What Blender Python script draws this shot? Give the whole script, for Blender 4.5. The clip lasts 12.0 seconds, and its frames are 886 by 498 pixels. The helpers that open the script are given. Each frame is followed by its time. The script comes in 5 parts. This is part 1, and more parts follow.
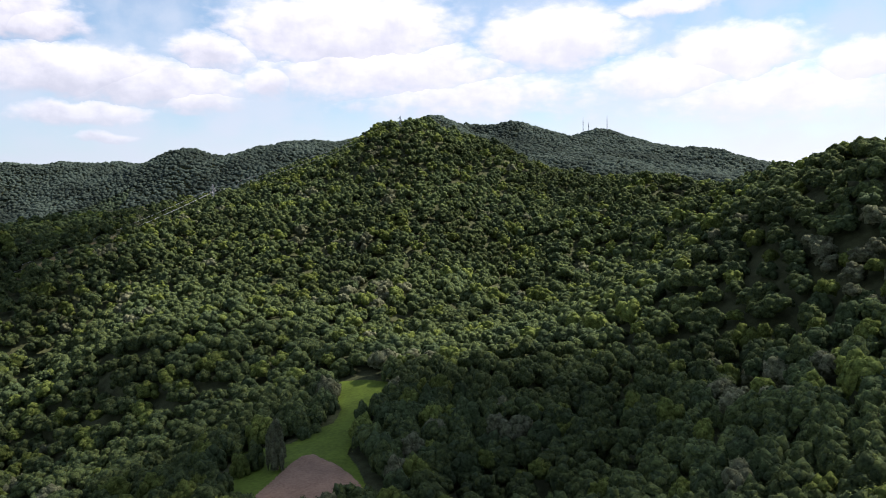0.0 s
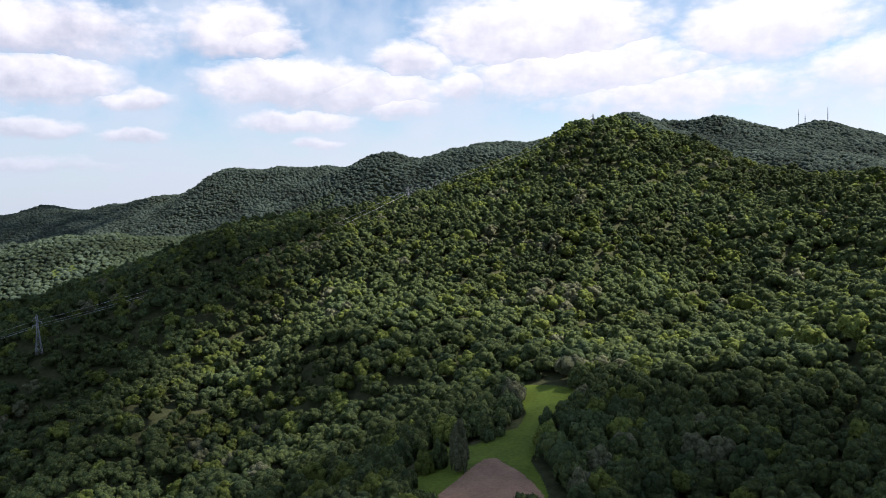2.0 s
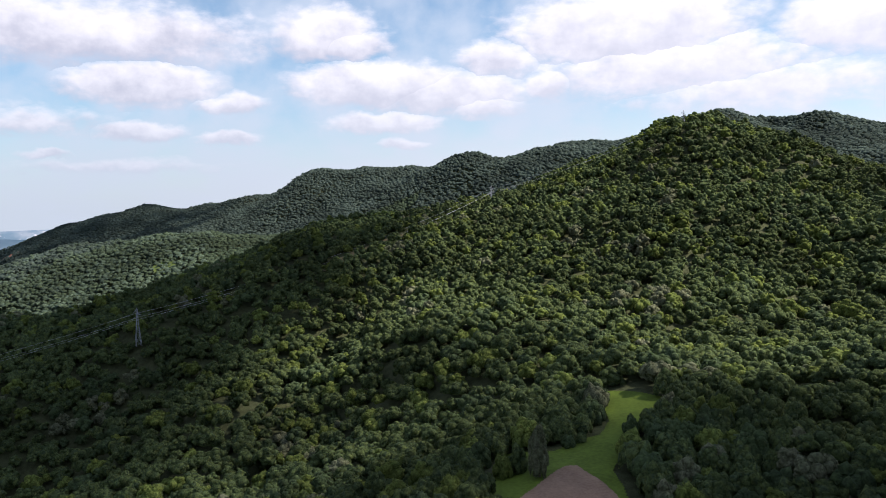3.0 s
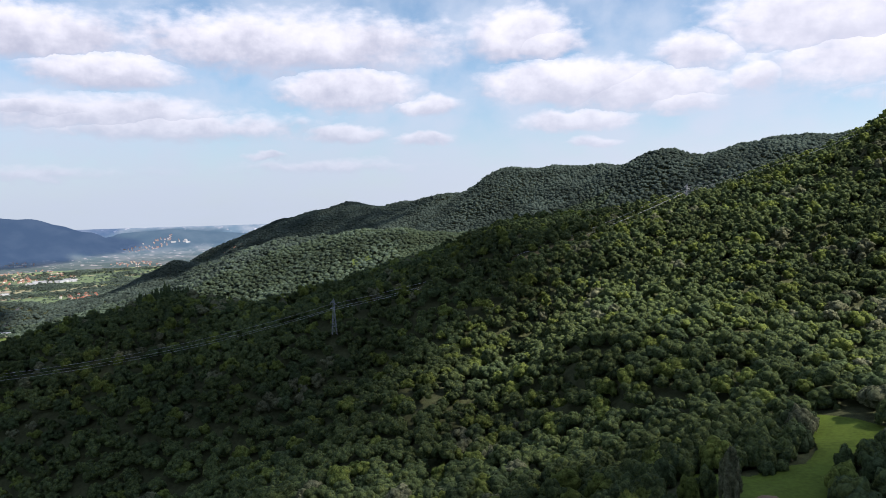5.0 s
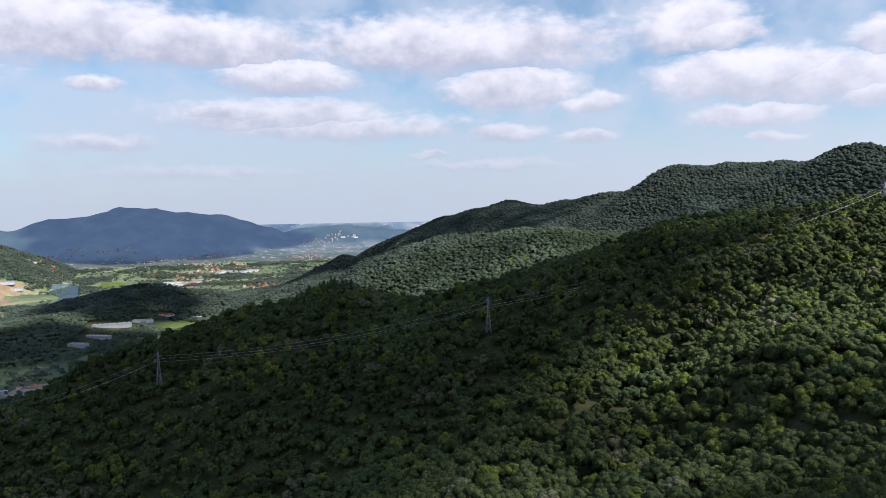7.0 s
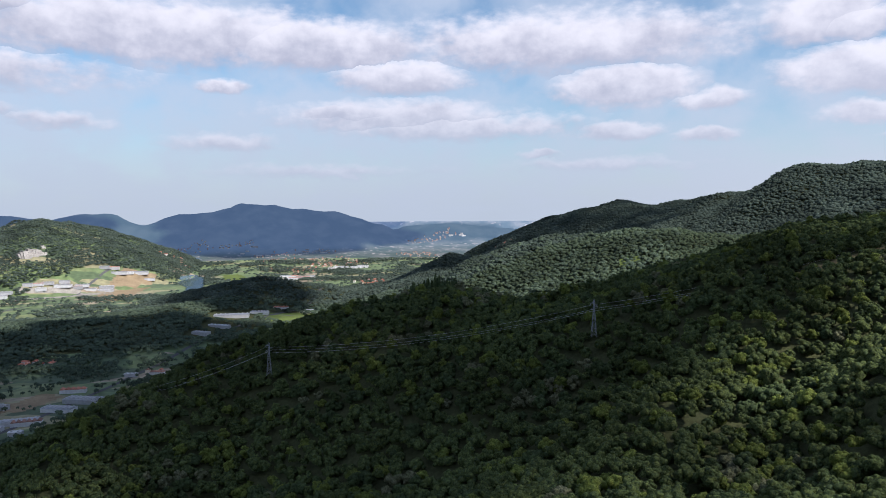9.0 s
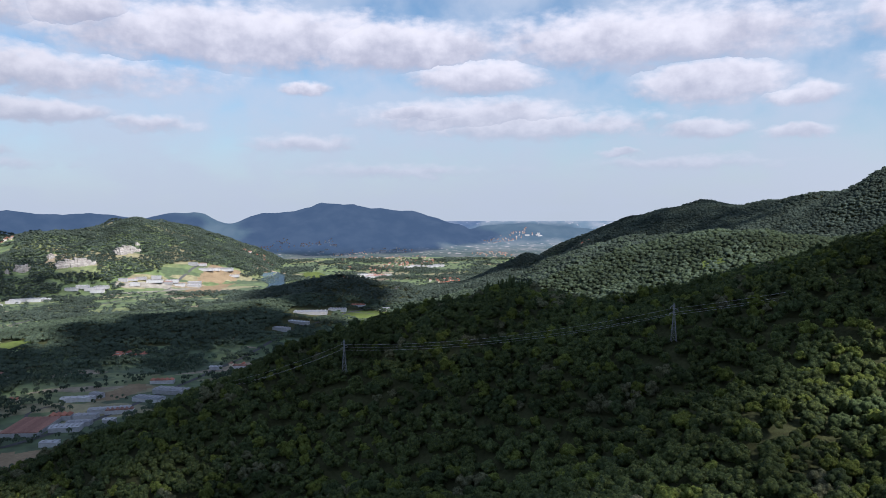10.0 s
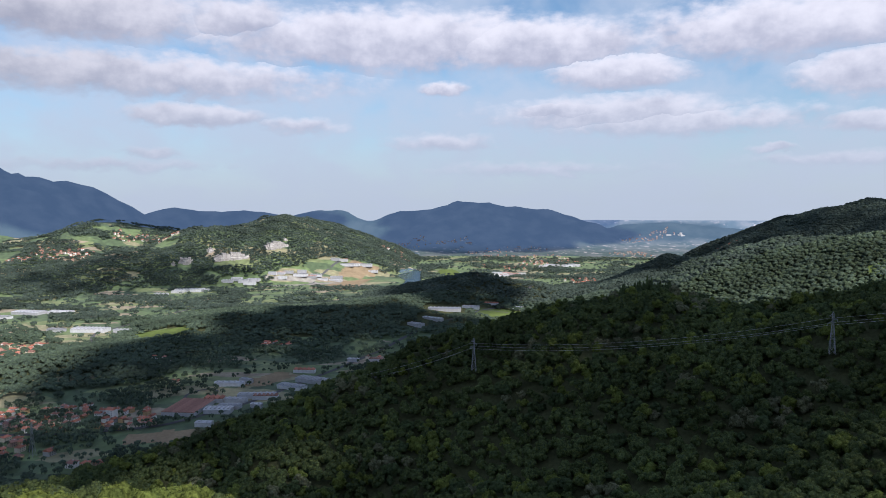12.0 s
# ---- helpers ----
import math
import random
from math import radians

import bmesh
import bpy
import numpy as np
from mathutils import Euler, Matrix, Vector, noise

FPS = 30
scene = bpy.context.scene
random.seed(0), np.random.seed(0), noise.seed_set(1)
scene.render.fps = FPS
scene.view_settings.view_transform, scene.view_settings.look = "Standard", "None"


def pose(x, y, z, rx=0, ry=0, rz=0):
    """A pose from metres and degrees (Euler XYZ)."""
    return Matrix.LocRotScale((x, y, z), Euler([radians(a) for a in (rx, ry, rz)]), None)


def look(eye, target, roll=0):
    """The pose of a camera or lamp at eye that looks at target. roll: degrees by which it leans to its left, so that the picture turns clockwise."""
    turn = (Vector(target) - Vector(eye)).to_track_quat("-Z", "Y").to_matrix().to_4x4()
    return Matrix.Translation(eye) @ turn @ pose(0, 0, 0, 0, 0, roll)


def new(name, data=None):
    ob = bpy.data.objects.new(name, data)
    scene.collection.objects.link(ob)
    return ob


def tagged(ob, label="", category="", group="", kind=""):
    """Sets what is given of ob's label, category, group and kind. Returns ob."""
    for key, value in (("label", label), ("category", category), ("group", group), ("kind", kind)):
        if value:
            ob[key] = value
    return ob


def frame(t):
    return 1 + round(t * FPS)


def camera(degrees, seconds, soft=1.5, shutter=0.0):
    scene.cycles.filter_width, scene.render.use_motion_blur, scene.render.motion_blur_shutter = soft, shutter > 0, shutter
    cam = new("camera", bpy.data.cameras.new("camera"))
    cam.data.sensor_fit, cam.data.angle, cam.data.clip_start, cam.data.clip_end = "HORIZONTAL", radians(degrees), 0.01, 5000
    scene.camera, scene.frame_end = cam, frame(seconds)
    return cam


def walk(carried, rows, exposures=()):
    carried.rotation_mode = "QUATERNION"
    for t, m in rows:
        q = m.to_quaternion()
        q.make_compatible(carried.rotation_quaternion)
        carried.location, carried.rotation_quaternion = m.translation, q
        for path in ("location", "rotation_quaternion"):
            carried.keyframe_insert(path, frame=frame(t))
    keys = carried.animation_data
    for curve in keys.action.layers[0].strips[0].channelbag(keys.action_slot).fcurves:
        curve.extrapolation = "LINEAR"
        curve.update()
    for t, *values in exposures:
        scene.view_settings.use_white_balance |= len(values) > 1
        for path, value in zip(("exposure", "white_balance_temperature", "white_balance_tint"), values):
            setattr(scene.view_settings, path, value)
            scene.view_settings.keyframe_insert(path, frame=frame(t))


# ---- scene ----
cam = camera(64.07, 12.0, 0.9)
PATH = [  # seconds, x, y, z, yaw, pitch, roll
    (0, 0.54, 1.89, 340.57, 0.050, -4.630, 1.300),
    (0.5, 0.62, 3.70, 340.55, 1.838, -4.555, 1.395),
    (1, 0.66, 5.52, 340.55, 4.284, -4.491, 1.477),
    (1.5, 0.71, 7.32, 340.53, 10.355, -4.321, 1.588),
    (2, 0.79, 9.12, 340.50, 15.373, -4.205, 1.598),
    (2.5, 0.85, 10.90, 340.46, 18.822, -4.121, 1.589),
    (4.5, 0.72, 17.86, 340.33, 33.305, -3.832, 1.317),
    (5, 0.51, 19.55, 340.27, 37.337, -3.779, 1.257),
    (5.5, 0.15, 21.21, 340.18, 41.107, -3.751, 1.187),
    (6, -0.37, 22.87, 340.08, 44.743, -3.692, 1.072),
    (6.5, -1.02, 24.56, 340.00, 46.177, -3.694, 0.968),
    (7, -1.84, 26.28, 339.94, 50.233, -3.654, 0.887),
    (9, -5.76, 33.34, 339.98, 58.982, -3.659, 0.389),
    (9.5, -6.86, 35.06, 340.01, 62.385, -3.659, 0.338),
    (10, -8.06, 36.71, 340.07, 65.160, -3.657, 0.296),
    (10.5, -9.36, 38.29, 340.13, 68.079, -3.674, 0.317),
    (11, -10.73, 39.81, 340.18, 70.815, -3.701, 0.276),
    (11.5, -12.15, 41.27, 340.21, 73.455, -3.738, 0.241),
    (12, -13.59, 42.72, 340.22, 76.098, -3.746, 0.222),
]
walk(cam, [(t, pose(x, y, z, 90 + p, r, w)) for t, x, y, z, w, p, r in PATH],
     [(0, 1.1, 6150, 19), (12, 0.76, 5850, 18.5)])

# ------------------------------------------------------------ light and sky
SUN_AZ, SUN_EL = -67.0, 48.0          # degrees: azimuth from +y towards -x, height
sun_way = Vector((-math.sin(radians(SUN_AZ)) * math.cos(radians(SUN_EL)),
                  math.cos(radians(SUN_AZ)) * math.cos(radians(SUN_EL)), math.sin(radians(SUN_EL))))
sun = new("sun", bpy.data.lights.new("sun", "SUN"))
sun.data.energy, sun.data.angle, sun.data.color = 5.0, radians(0.55), (1.0, 0.93, 0.79)
sun.matrix_world = look(sun_way * 900 + Vector((0, 0, 300)), (0, 0, 300))


CLOUDS_AHEAD = [  # azimuth, height, half width and half height in degrees, thickness
    (29.3, 12.3, 3.3, 1.25, 0.8), (27.0, 9.1, 6.3, 1.6, 1.0), (26.5, 6.2, 4.2, 0.66, 0.9), (17.4, 10.9, 3.2, 1.27, 0.6),
    (13.7, 8.7, 1.8, 1.05, 0.8), (18.8, 7.3, 2.9, 0.84, 0.5), (7.5, 12.6, 8.6, 2.48, 0.95), (4.1, 9.6, 10.0, 1.91, 0.6), (-9.1, 11.6, 5.6, 2.06, 1.0),
    (-22.2, 9.7, 4.9, 1.71, 0.9), (-17.4, 8.3, 5.5, 1.36, 0.6), (-17.4, 13.4, 3.4, 0.51, 0.8), (-30.6, 8.2, 2.5, 1.31, 0.9),
    (-25.9, 6.6, 8.6, 1.63, 0.5), (-3.1, 7.5, 9.1, 1.37, 0.4)]
CLOUDS_MIDDLE = [
    (68.4, 12.3, 7.6, 1.6, 1.0), (49.1, 12.4, 12.2, 1.89, 0.6), (31.0, 12.9, 4.2, 1.79, 0.9), (62.2, 10.0, 4.9, 1.23, 0.8), (66.5, 7.1, 4.5, 0.59, 0.8),
    (44.7, 9.0, 5.1, 1.28, 1.0), (38.6, 7.7, 2.4, 0.69, 0.8), (57.9, 6.1, 9.4, 0.85, 0.55), (44.8, 5.5, 2.8, 0.64, 0.9), (38.6, 5.1, 2.2, 0.41, 0.8),
    (22.0, 8.4, 6.7, 1.47, 0.7), (25.3, 4.4, 1.6, 0.35, 0.6), (51.0, 3.9, 1.2, 0.27, 0.6), (46.7, 3.0, 5.4, 0.36, 0.35)]
CLOUDS_VALLEY = [
    (103.1, 13.5, 9.2, 1.6, 0.8), (80.5, 12.7, 13.5, 2.0, 0.75), (91.8, 13.8, 4.1, 1.21, 0.8), (98.9, 9.4, 14.1, 1.29, 0.6), (95.4, 6.6, 4.7, 0.71, 0.95),
    (76.2, 9.0, 1.8, 0.41, 0.8), (62.9, 6.9, 8.8, 1.05, 0.6), (76.3, 4.8, 3.4, 0.59, 0.5), (87.9, 6.1, 3.3, 0.49, 0.5), (98.3, 3.9, 1.7, 0.33, 0.5),
    (101.0, 2.9, 6.3, 0.32, 0.3), (68.6, 2.6, 6.3, 0.36, 0.3)]


def build_sky():
    world = bpy.data.worlds.new("sky")
    scene.world = world
    world.use_nodes = True
    nt = world.node_tree
    nt.nodes.clear()
    N, L = nt.nodes.new, nt.links.new

    def math_(op, a, b=None, clamp=False):
        n = N("ShaderNodeMath")
        n.operation, n.use_clamp = op, clamp
        for i, s in enumerate((a, b)):
            if s is None:
                continue
            if isinstance(s, (int, float)):
                n.inputs[i].default_value = s
            else:
                L(s, n.inputs[i])
        return n.outputs[0]

    def ramp(src, lo, hi, to0=0.0, to1=1.0):
        n = N("ShaderNodeMapRange")
        n.interpolation_type = "SMOOTHSTEP"
        L(src, n.inputs[0])
        for i, x in enumerate((lo, hi, to0, to1)):
            n.inputs[i + 1].default_value = x
        return n.outputs[0]

    def mix(f, a, b, blend="MIX"):
        n = N("ShaderNodeMix")
        n.data_type, n.blend_type = "RGBA", blend
        for k, s in (("Factor", f), (6, a), (7, b)):
            if isinstance(s, (int, float, tuple)):
                n.inputs[k].default_value = s
            else:
                L(s, n.inputs[k])
        return n.outputs[2]

    def noise_(vec, scale, detail, rough):
        n = N("ShaderNodeTexNoise")
        L(vec, n.inputs["Vector"])
        n.inputs["Scale"].default_value, n.inputs["Detail"].default_value, n.inputs["Roughness"].default_value = scale, detail, rough
        return n.outputs[0]

    def vec3(x, y, z):
        n = N("ShaderNodeCombineXYZ")
        for i, s in enumerate((x, y, z)):
            if isinstance(s, (int, float)):
                n.inputs[i].default_value = s
            else:
                L(s, n.inputs[i])
        return n.outputs[0]

    out, bg = N("ShaderNodeOutputWorld"), N("ShaderNodeBackground")
    L(bg.outputs[0], out.inputs[0])
    tc, sep = N("ShaderNodeTexCoord"), N("ShaderNodeSeparateXYZ")
    L(tc.outputs["Generated"], sep.inputs[0])
    az = math_("MULTIPLY", math_("ARCTAN2", math_("MULTIPLY", sep.outputs[0], -1.0), sep.outputs[1]), 57.29578)
    el = math_("MULTIPLY", math_("ARCSINE", sep.outputs[2]), 57.29578)
    # billows: uneven edges, finer and flatter towards the horizon
    flat = math_("DIVIDE", 9.0, math_("ADD", math_("MAXIMUM", el, 0.0), 5.0))
    p0 = vec3(az, math_("MULTIPLY", el, math_("ADD", flat, 0.9)), 0.0)
    n_big, n_mid, n_fine = noise_(p0, 0.14, 3, 0.5), noise_(p0, 0.36, 8, 0.56), noise_(vec3(az, math_("MULTIPLY", el, 2.0), 7.7), 0.70, 7, 0.53)
    waz = math_("ADD", az, math_("MULTIPLY", math_("SUBTRACT", n_big, 0.5), 3.4))
    wel = math_("ADD", el, math_("MULTIPLY", math_("SUBTRACT", n_mid, 0.5), 1.6))
    dens, high = -1.0, 0.0
    for a, e, w, h, thick in CLOUDS_AHEAD + CLOUDS_MIDDLE + CLOUDS_VALLEY:
        w, h = w * 1.15, h * 1.25
        dx = math_("MULTIPLY", math_("SUBTRACT", waz, a), 1 / w)
        dy = math_("MULTIPLY", math_("SUBTRACT", wel, e), 1 / h)
        d = math_("MULTIPLY", math_("SUBTRACT", 1.0, math_("SQRT", math_("ADD", math_("MULTIPLY", dx, dx), math_("MULTIPLY", dy, dy)))), thick)
        if dens == -1.0:
            dens, high = d, dy
            continue
        over = math_("GREATER_THAN", d, dens)
        high = math_("ADD", math_("MULTIPLY", over, dy), math_("MULTIPLY", math_("SUBTRACT", 1.0, over), high))
        dens = math_("MAXIMUM", dens, d)
    # the rest of the sky carries the same broken cloud
    den = math_("ADD", math_("MAXIMUM", sep.outputs[2], 0.0), 0.10)
    wide = noise_(vec3(math_("DIVIDE", sep.outputs[0], den), math_("DIVIDE", sep.outputs[1], den), 3.4), 0.8, 8, 0.55)
    rest = math_("MULTIPLY", math_("SUBTRACT", wide, 0.59), 4.0)
    off = math_("MAXIMUM", ramp(el, 17, 21), ramp(math_("ABSOLUTE", math_("SUBTRACT", az, 38.0)), 76, 84))
    dens = math_("ADD", math_("MULTIPLY", off, rest), math_("MULTIPLY", math_("SUBTRACT", 1.0, off), dens))
    ragged = math_("ADD", dens, math_("MULTIPLY", math_("SUBTRACT", n_fine, 0.5), 0.62))
    cover = ramp(ragged, -0.18, 0.32)
    veil = ramp(math_("ADD", math_("MULTIPLY", n_big, 0.9), math_("MULTIPLY", n_mid, 0.4)), 0.40, 0.82, 0.04, 0.78)

    sky = N("ShaderNodeTexSky")
    sky.sky_type, sky.sun_disc = "NISHITA", False
    sky.sun_elevation, sky.sun_rotation = radians(SUN_EL), radians(-SUN_AZ)
    sky.altitude, sky.air_density, sky.dust_density = 400, 1.0, 0.6
    blue = mix(1.0, sky.outputs[0], (0.098, 0.124, 0.122, 1), "MULTIPLY")
    zenith = ramp(el, 18, 55)
    blue = mix(zenith, blue, mix(1.0, blue, (1.0, 1.1, 1.6, 1), "MULTIPLY"))
    lit = math_("ADD", math_("MULTIPLY", high, 0.32), math_("ADD", math_("MULTIPLY", n_fine, 0.28), math_("MULTIPLY", n_mid, 0.75)))
    shade = ramp(lit, 0.15, 0.85)
    # thick cloud in the far part of the sky is greyer below
    toward_sun = ramp(az, -30, 58, 1.0, 0.0)
    cloud = mix(shade, mix(toward_sun, (0.50, 0.52, 0.59, 1), (0.74, 0.75, 0.79, 1)), mix(toward_sun, (0.93, 0.92, 0.92, 1), (0.99, 0.98, 0.96, 1)))
    # cloud seen from below, overhead, lets more light through than its far sides show
    cloud = mix(1.0, cloud, vec3(ramp(el, 18, 50, 1.0, 1.4), ramp(el, 18, 50, 1.0, 1.4), ramp(el, 18, 50, 1.0, 1.45)), "MULTIPLY")
    grey = ramp(az, 84, 112, 1.0, 0.78)
    cloud = mix(1.0, cloud, vec3(grey, grey, grey), "MULTIPLY")
    col = mix(veil, blue, (0.60, 0.68, 0.75, 1))
    col = mix(cover, col, cloud)
    low = ramp(el, -1.0, 12.0, 0.90, 0.0)
    col = mix(low, col, mix(toward_sun, (0.53, 0.594, 0.645, 1), (0.79, 0.81, 0.83, 1)))
    L(col, bg.inputs[0])
    bg.inputs[1].default_value = 0.56


build_sky()


# ------------------------------------------------------------ materials
def material(name):
    m = bpy.data.materials.new(name)
    m.use_nodes = True
    nt = m.node_tree
    nt.nodes.clear()
    return m, nt, nt.nodes.new, nt.links.new


def rgb(c):
    return (*c, 1.0)


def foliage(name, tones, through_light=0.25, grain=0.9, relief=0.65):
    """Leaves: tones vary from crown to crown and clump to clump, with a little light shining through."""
    m, nt, N, L = material(name)
    out = N("ShaderNodeOutputMaterial")
    geo, info = N("ShaderNodeNewGeometry"), N("ShaderNodeObjectInfo")
    add = N("ShaderNodeMath")
    add.operation = "ADD"
    part_of = N("ShaderNodeMath")
    part_of.operation = "MULTIPLY"
    L(geo.outputs["Random Per Island"], part_of.inputs[0])
    part_of.inputs[1].default_value = 0.4
    L(part_of.outputs[0], add.inputs[0])
    L(info.outputs["Random"], add.inputs[1])
    stand, crowns = N("ShaderNodeTexNoise"), N("ShaderNodeMath")
    stand.inputs["Scale"].default_value, stand.inputs["Detail"].default_value = 0.11, 1
    L(geo.outputs["Position"], stand.inputs["Vector"])
    crowns.operation = "MULTIPLY_ADD"
    L(stand.outputs[0], crowns.inputs[0])
    crowns.inputs[1].default_value = 3.0
    L(add.outputs[0], crowns.inputs[2])
    frac = N("ShaderNodeMath")
    frac.operation = "FRACT"
    L(crowns.outputs[0], frac.inputs[0])
    tr = N("ShaderNodeValToRGB")
    L(frac.outputs[0], tr.inputs[0])
    while len(tr.color_ramp.elements) < len(tones):
        tr.color_ramp.elements.new(0.5)
    for i, c in enumerate(tones):
        tr.color_ramp.elements[i].position = i / (len(tones) - 1)
        tr.color_ramp.elements[i].color = rgb(c)
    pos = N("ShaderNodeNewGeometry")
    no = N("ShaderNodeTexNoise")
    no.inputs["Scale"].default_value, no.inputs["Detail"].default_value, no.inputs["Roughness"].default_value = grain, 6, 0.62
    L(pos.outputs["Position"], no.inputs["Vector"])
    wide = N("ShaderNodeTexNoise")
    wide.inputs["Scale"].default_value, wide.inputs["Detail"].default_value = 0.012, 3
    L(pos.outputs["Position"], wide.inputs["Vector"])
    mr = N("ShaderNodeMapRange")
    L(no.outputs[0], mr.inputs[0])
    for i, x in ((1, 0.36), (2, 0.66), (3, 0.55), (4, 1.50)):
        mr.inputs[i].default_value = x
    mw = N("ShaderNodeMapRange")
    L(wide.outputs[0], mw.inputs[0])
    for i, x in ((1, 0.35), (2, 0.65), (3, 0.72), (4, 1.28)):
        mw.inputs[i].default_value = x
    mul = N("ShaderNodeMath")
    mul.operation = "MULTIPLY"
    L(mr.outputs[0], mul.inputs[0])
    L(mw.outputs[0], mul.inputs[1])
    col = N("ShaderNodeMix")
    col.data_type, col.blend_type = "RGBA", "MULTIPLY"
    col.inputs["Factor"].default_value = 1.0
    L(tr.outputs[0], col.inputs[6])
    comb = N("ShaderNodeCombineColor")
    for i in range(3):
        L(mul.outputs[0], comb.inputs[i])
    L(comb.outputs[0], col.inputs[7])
    p = N("ShaderNodeBsdfPrincipled")
    p.inputs["Roughness"].default_value = 0.9
    p.inputs["Specular IOR Level"].default_value = 0.04
    L(col.outputs[2], p.inputs["Base Color"])
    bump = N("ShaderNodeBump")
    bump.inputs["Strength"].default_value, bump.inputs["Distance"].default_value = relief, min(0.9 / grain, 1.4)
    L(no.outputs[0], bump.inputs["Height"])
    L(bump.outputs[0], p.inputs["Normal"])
    t = N("ShaderNodeBsdfTranslucent")
    L(col.outputs[2], t.inputs[0])
    mix = N("ShaderNodeMixShader")
    mix.inputs[0].default_value = through_light
    L(p.outputs[0], mix.inputs[1])
    L(t.outputs[0], mix.inputs[2])
    L(mix.outputs[0], out.inputs[0])
    return m


def plain(name, colour, rough=0.7, metal=0.0, vary=0.25, scale=0.5, bump=0.0, per_object=0.0, second=None):
    """A surface with noise at two scales."""
    m, nt, N, L = material(name)
    out, p = N("ShaderNodeOutputMaterial"), N("ShaderNodeBsdfPrincipled")
    L(p.outputs[0], out.inputs[0])
    p.inputs["Roughness"].default_value, p.inputs["Metallic"].default_value = rough, metal
    p.inputs["Specular IOR Level"].default_value = 0.08 if rough > 0.8 else 0.4
    geo = N("ShaderNodeNewGeometry")
    a, b = N("ShaderNodeTexNoise"), N("ShaderNodeTexNoise")
    for n, s in ((a, scale), (b, scale * 9)):
        n.inputs["Scale"].default_value, n.inputs["Detail"].default_value = s, 5
        L(geo.outputs["Position"], n.inputs["Vector"])
    mid = N("ShaderNodeMath")
    mid.operation = "ADD"
    L(a.outputs[0], mid.inputs[0])
    L(b.outputs[0], mid.inputs[1])
    mr = N("ShaderNodeMapRange")
    L(mid.outputs[0], mr.inputs[0])
    for i, x in ((1, 0.7), (2, 1.3), (3, 0.0), (4, 1.0)):
        mr.inputs[i].default_value = x
    c = N("ShaderNodeMix")
    c.data_type = "RGBA"
    L(mr.outputs[0], c.inputs["Factor"])
    c.inputs[6].default_value = rgb([x * (1 - vary) for x in colour])
    c.inputs[7].default_value = rgb(second or [min(1, x * (1 + vary)) for x in colour])
    last = c.outputs[2]
    if per_object:
        info, hs = N("ShaderNodeObjectInfo"), N("ShaderNodeHueSaturation")
        vr = N("ShaderNodeMapRange")
        L(info.outputs["Random"], vr.inputs[0])
        vr.inputs[3].default_value, vr.inputs[4].default_value = 1 - per_object, 1 + per_object
        L(vr.outputs[0], hs.inputs["Value"])
        L(last, hs.inputs["Color"])
        last = hs.outputs[0]
    L(last, p.inputs["Base Color"])
    if bump:
        bn = N("ShaderNodeBump")
        bn.inputs["Strength"].default_value, bn.inputs["Distance"].default_value = 0.6, bump
        L(b.outputs[0], bn.inputs["Height"])
        L(bn.outputs[0], p.inputs["Normal"])
    return m


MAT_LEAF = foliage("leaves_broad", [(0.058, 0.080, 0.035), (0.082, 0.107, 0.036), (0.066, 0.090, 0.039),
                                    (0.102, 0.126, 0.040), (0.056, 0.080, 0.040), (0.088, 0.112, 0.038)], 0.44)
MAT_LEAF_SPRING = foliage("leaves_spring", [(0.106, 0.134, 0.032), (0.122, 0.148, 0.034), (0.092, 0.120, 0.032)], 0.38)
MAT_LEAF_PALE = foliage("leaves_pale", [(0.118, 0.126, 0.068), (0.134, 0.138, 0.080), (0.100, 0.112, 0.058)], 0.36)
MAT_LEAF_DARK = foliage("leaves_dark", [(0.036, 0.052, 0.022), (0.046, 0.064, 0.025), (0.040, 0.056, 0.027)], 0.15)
# far leaves: haze put into the base colour as extra blue and brightness
MAT_LEAF_FAR_HAZE = foliage("leaves_far_haze", [(0.060, 0.083, 0.072), (0.072, 0.096, 0.077), (0.082, 0.106, 0.077)], 0.58, 0.22, 0.3)
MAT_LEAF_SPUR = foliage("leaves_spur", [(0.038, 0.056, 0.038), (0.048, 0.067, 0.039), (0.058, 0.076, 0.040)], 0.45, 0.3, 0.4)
MAT_BARK = plain("bark", (0.14, 0.11, 0.08), 0.9, vary=0.4, scale=3, bump=0.05)
MAT_STEEL = plain("galvanised_steel", (0.23, 0.24, 0.26), 0.6, 0.5, 0.15, 2)
MAT_CABLE = plain("cable_aluminium", (0.34, 0.35, 0.37), 0.5, 0.3, 0.1, 1)
MAT_FLOOR = plain("forest_floor", (0.045, 0.050, 0.022), 0.95, vary=0.4, scale=0.3, bump=0.3)
MAT_MEADOW = plain("meadow_grass", (0.072, 0.102, 0.013), 0.85, vary=0.28, scale=0.07, bump=0.15)
MAT_SOIL = plain("bare_soil", (0.20, 0.130, 0.085), 0.95, vary=0.22, scale=0.12, bump=0.2)
MAT_DRY_GRASS = plain("dry_grass", (0.115, 0.095, 0.045), 0.95, vary=0.35, scale=0.1, bump=0.2)
MAT_CLOUD = plain("cloud_white", (0.85, 0.86, 0.88), 1.0, vary=0.05, scale=0.003)


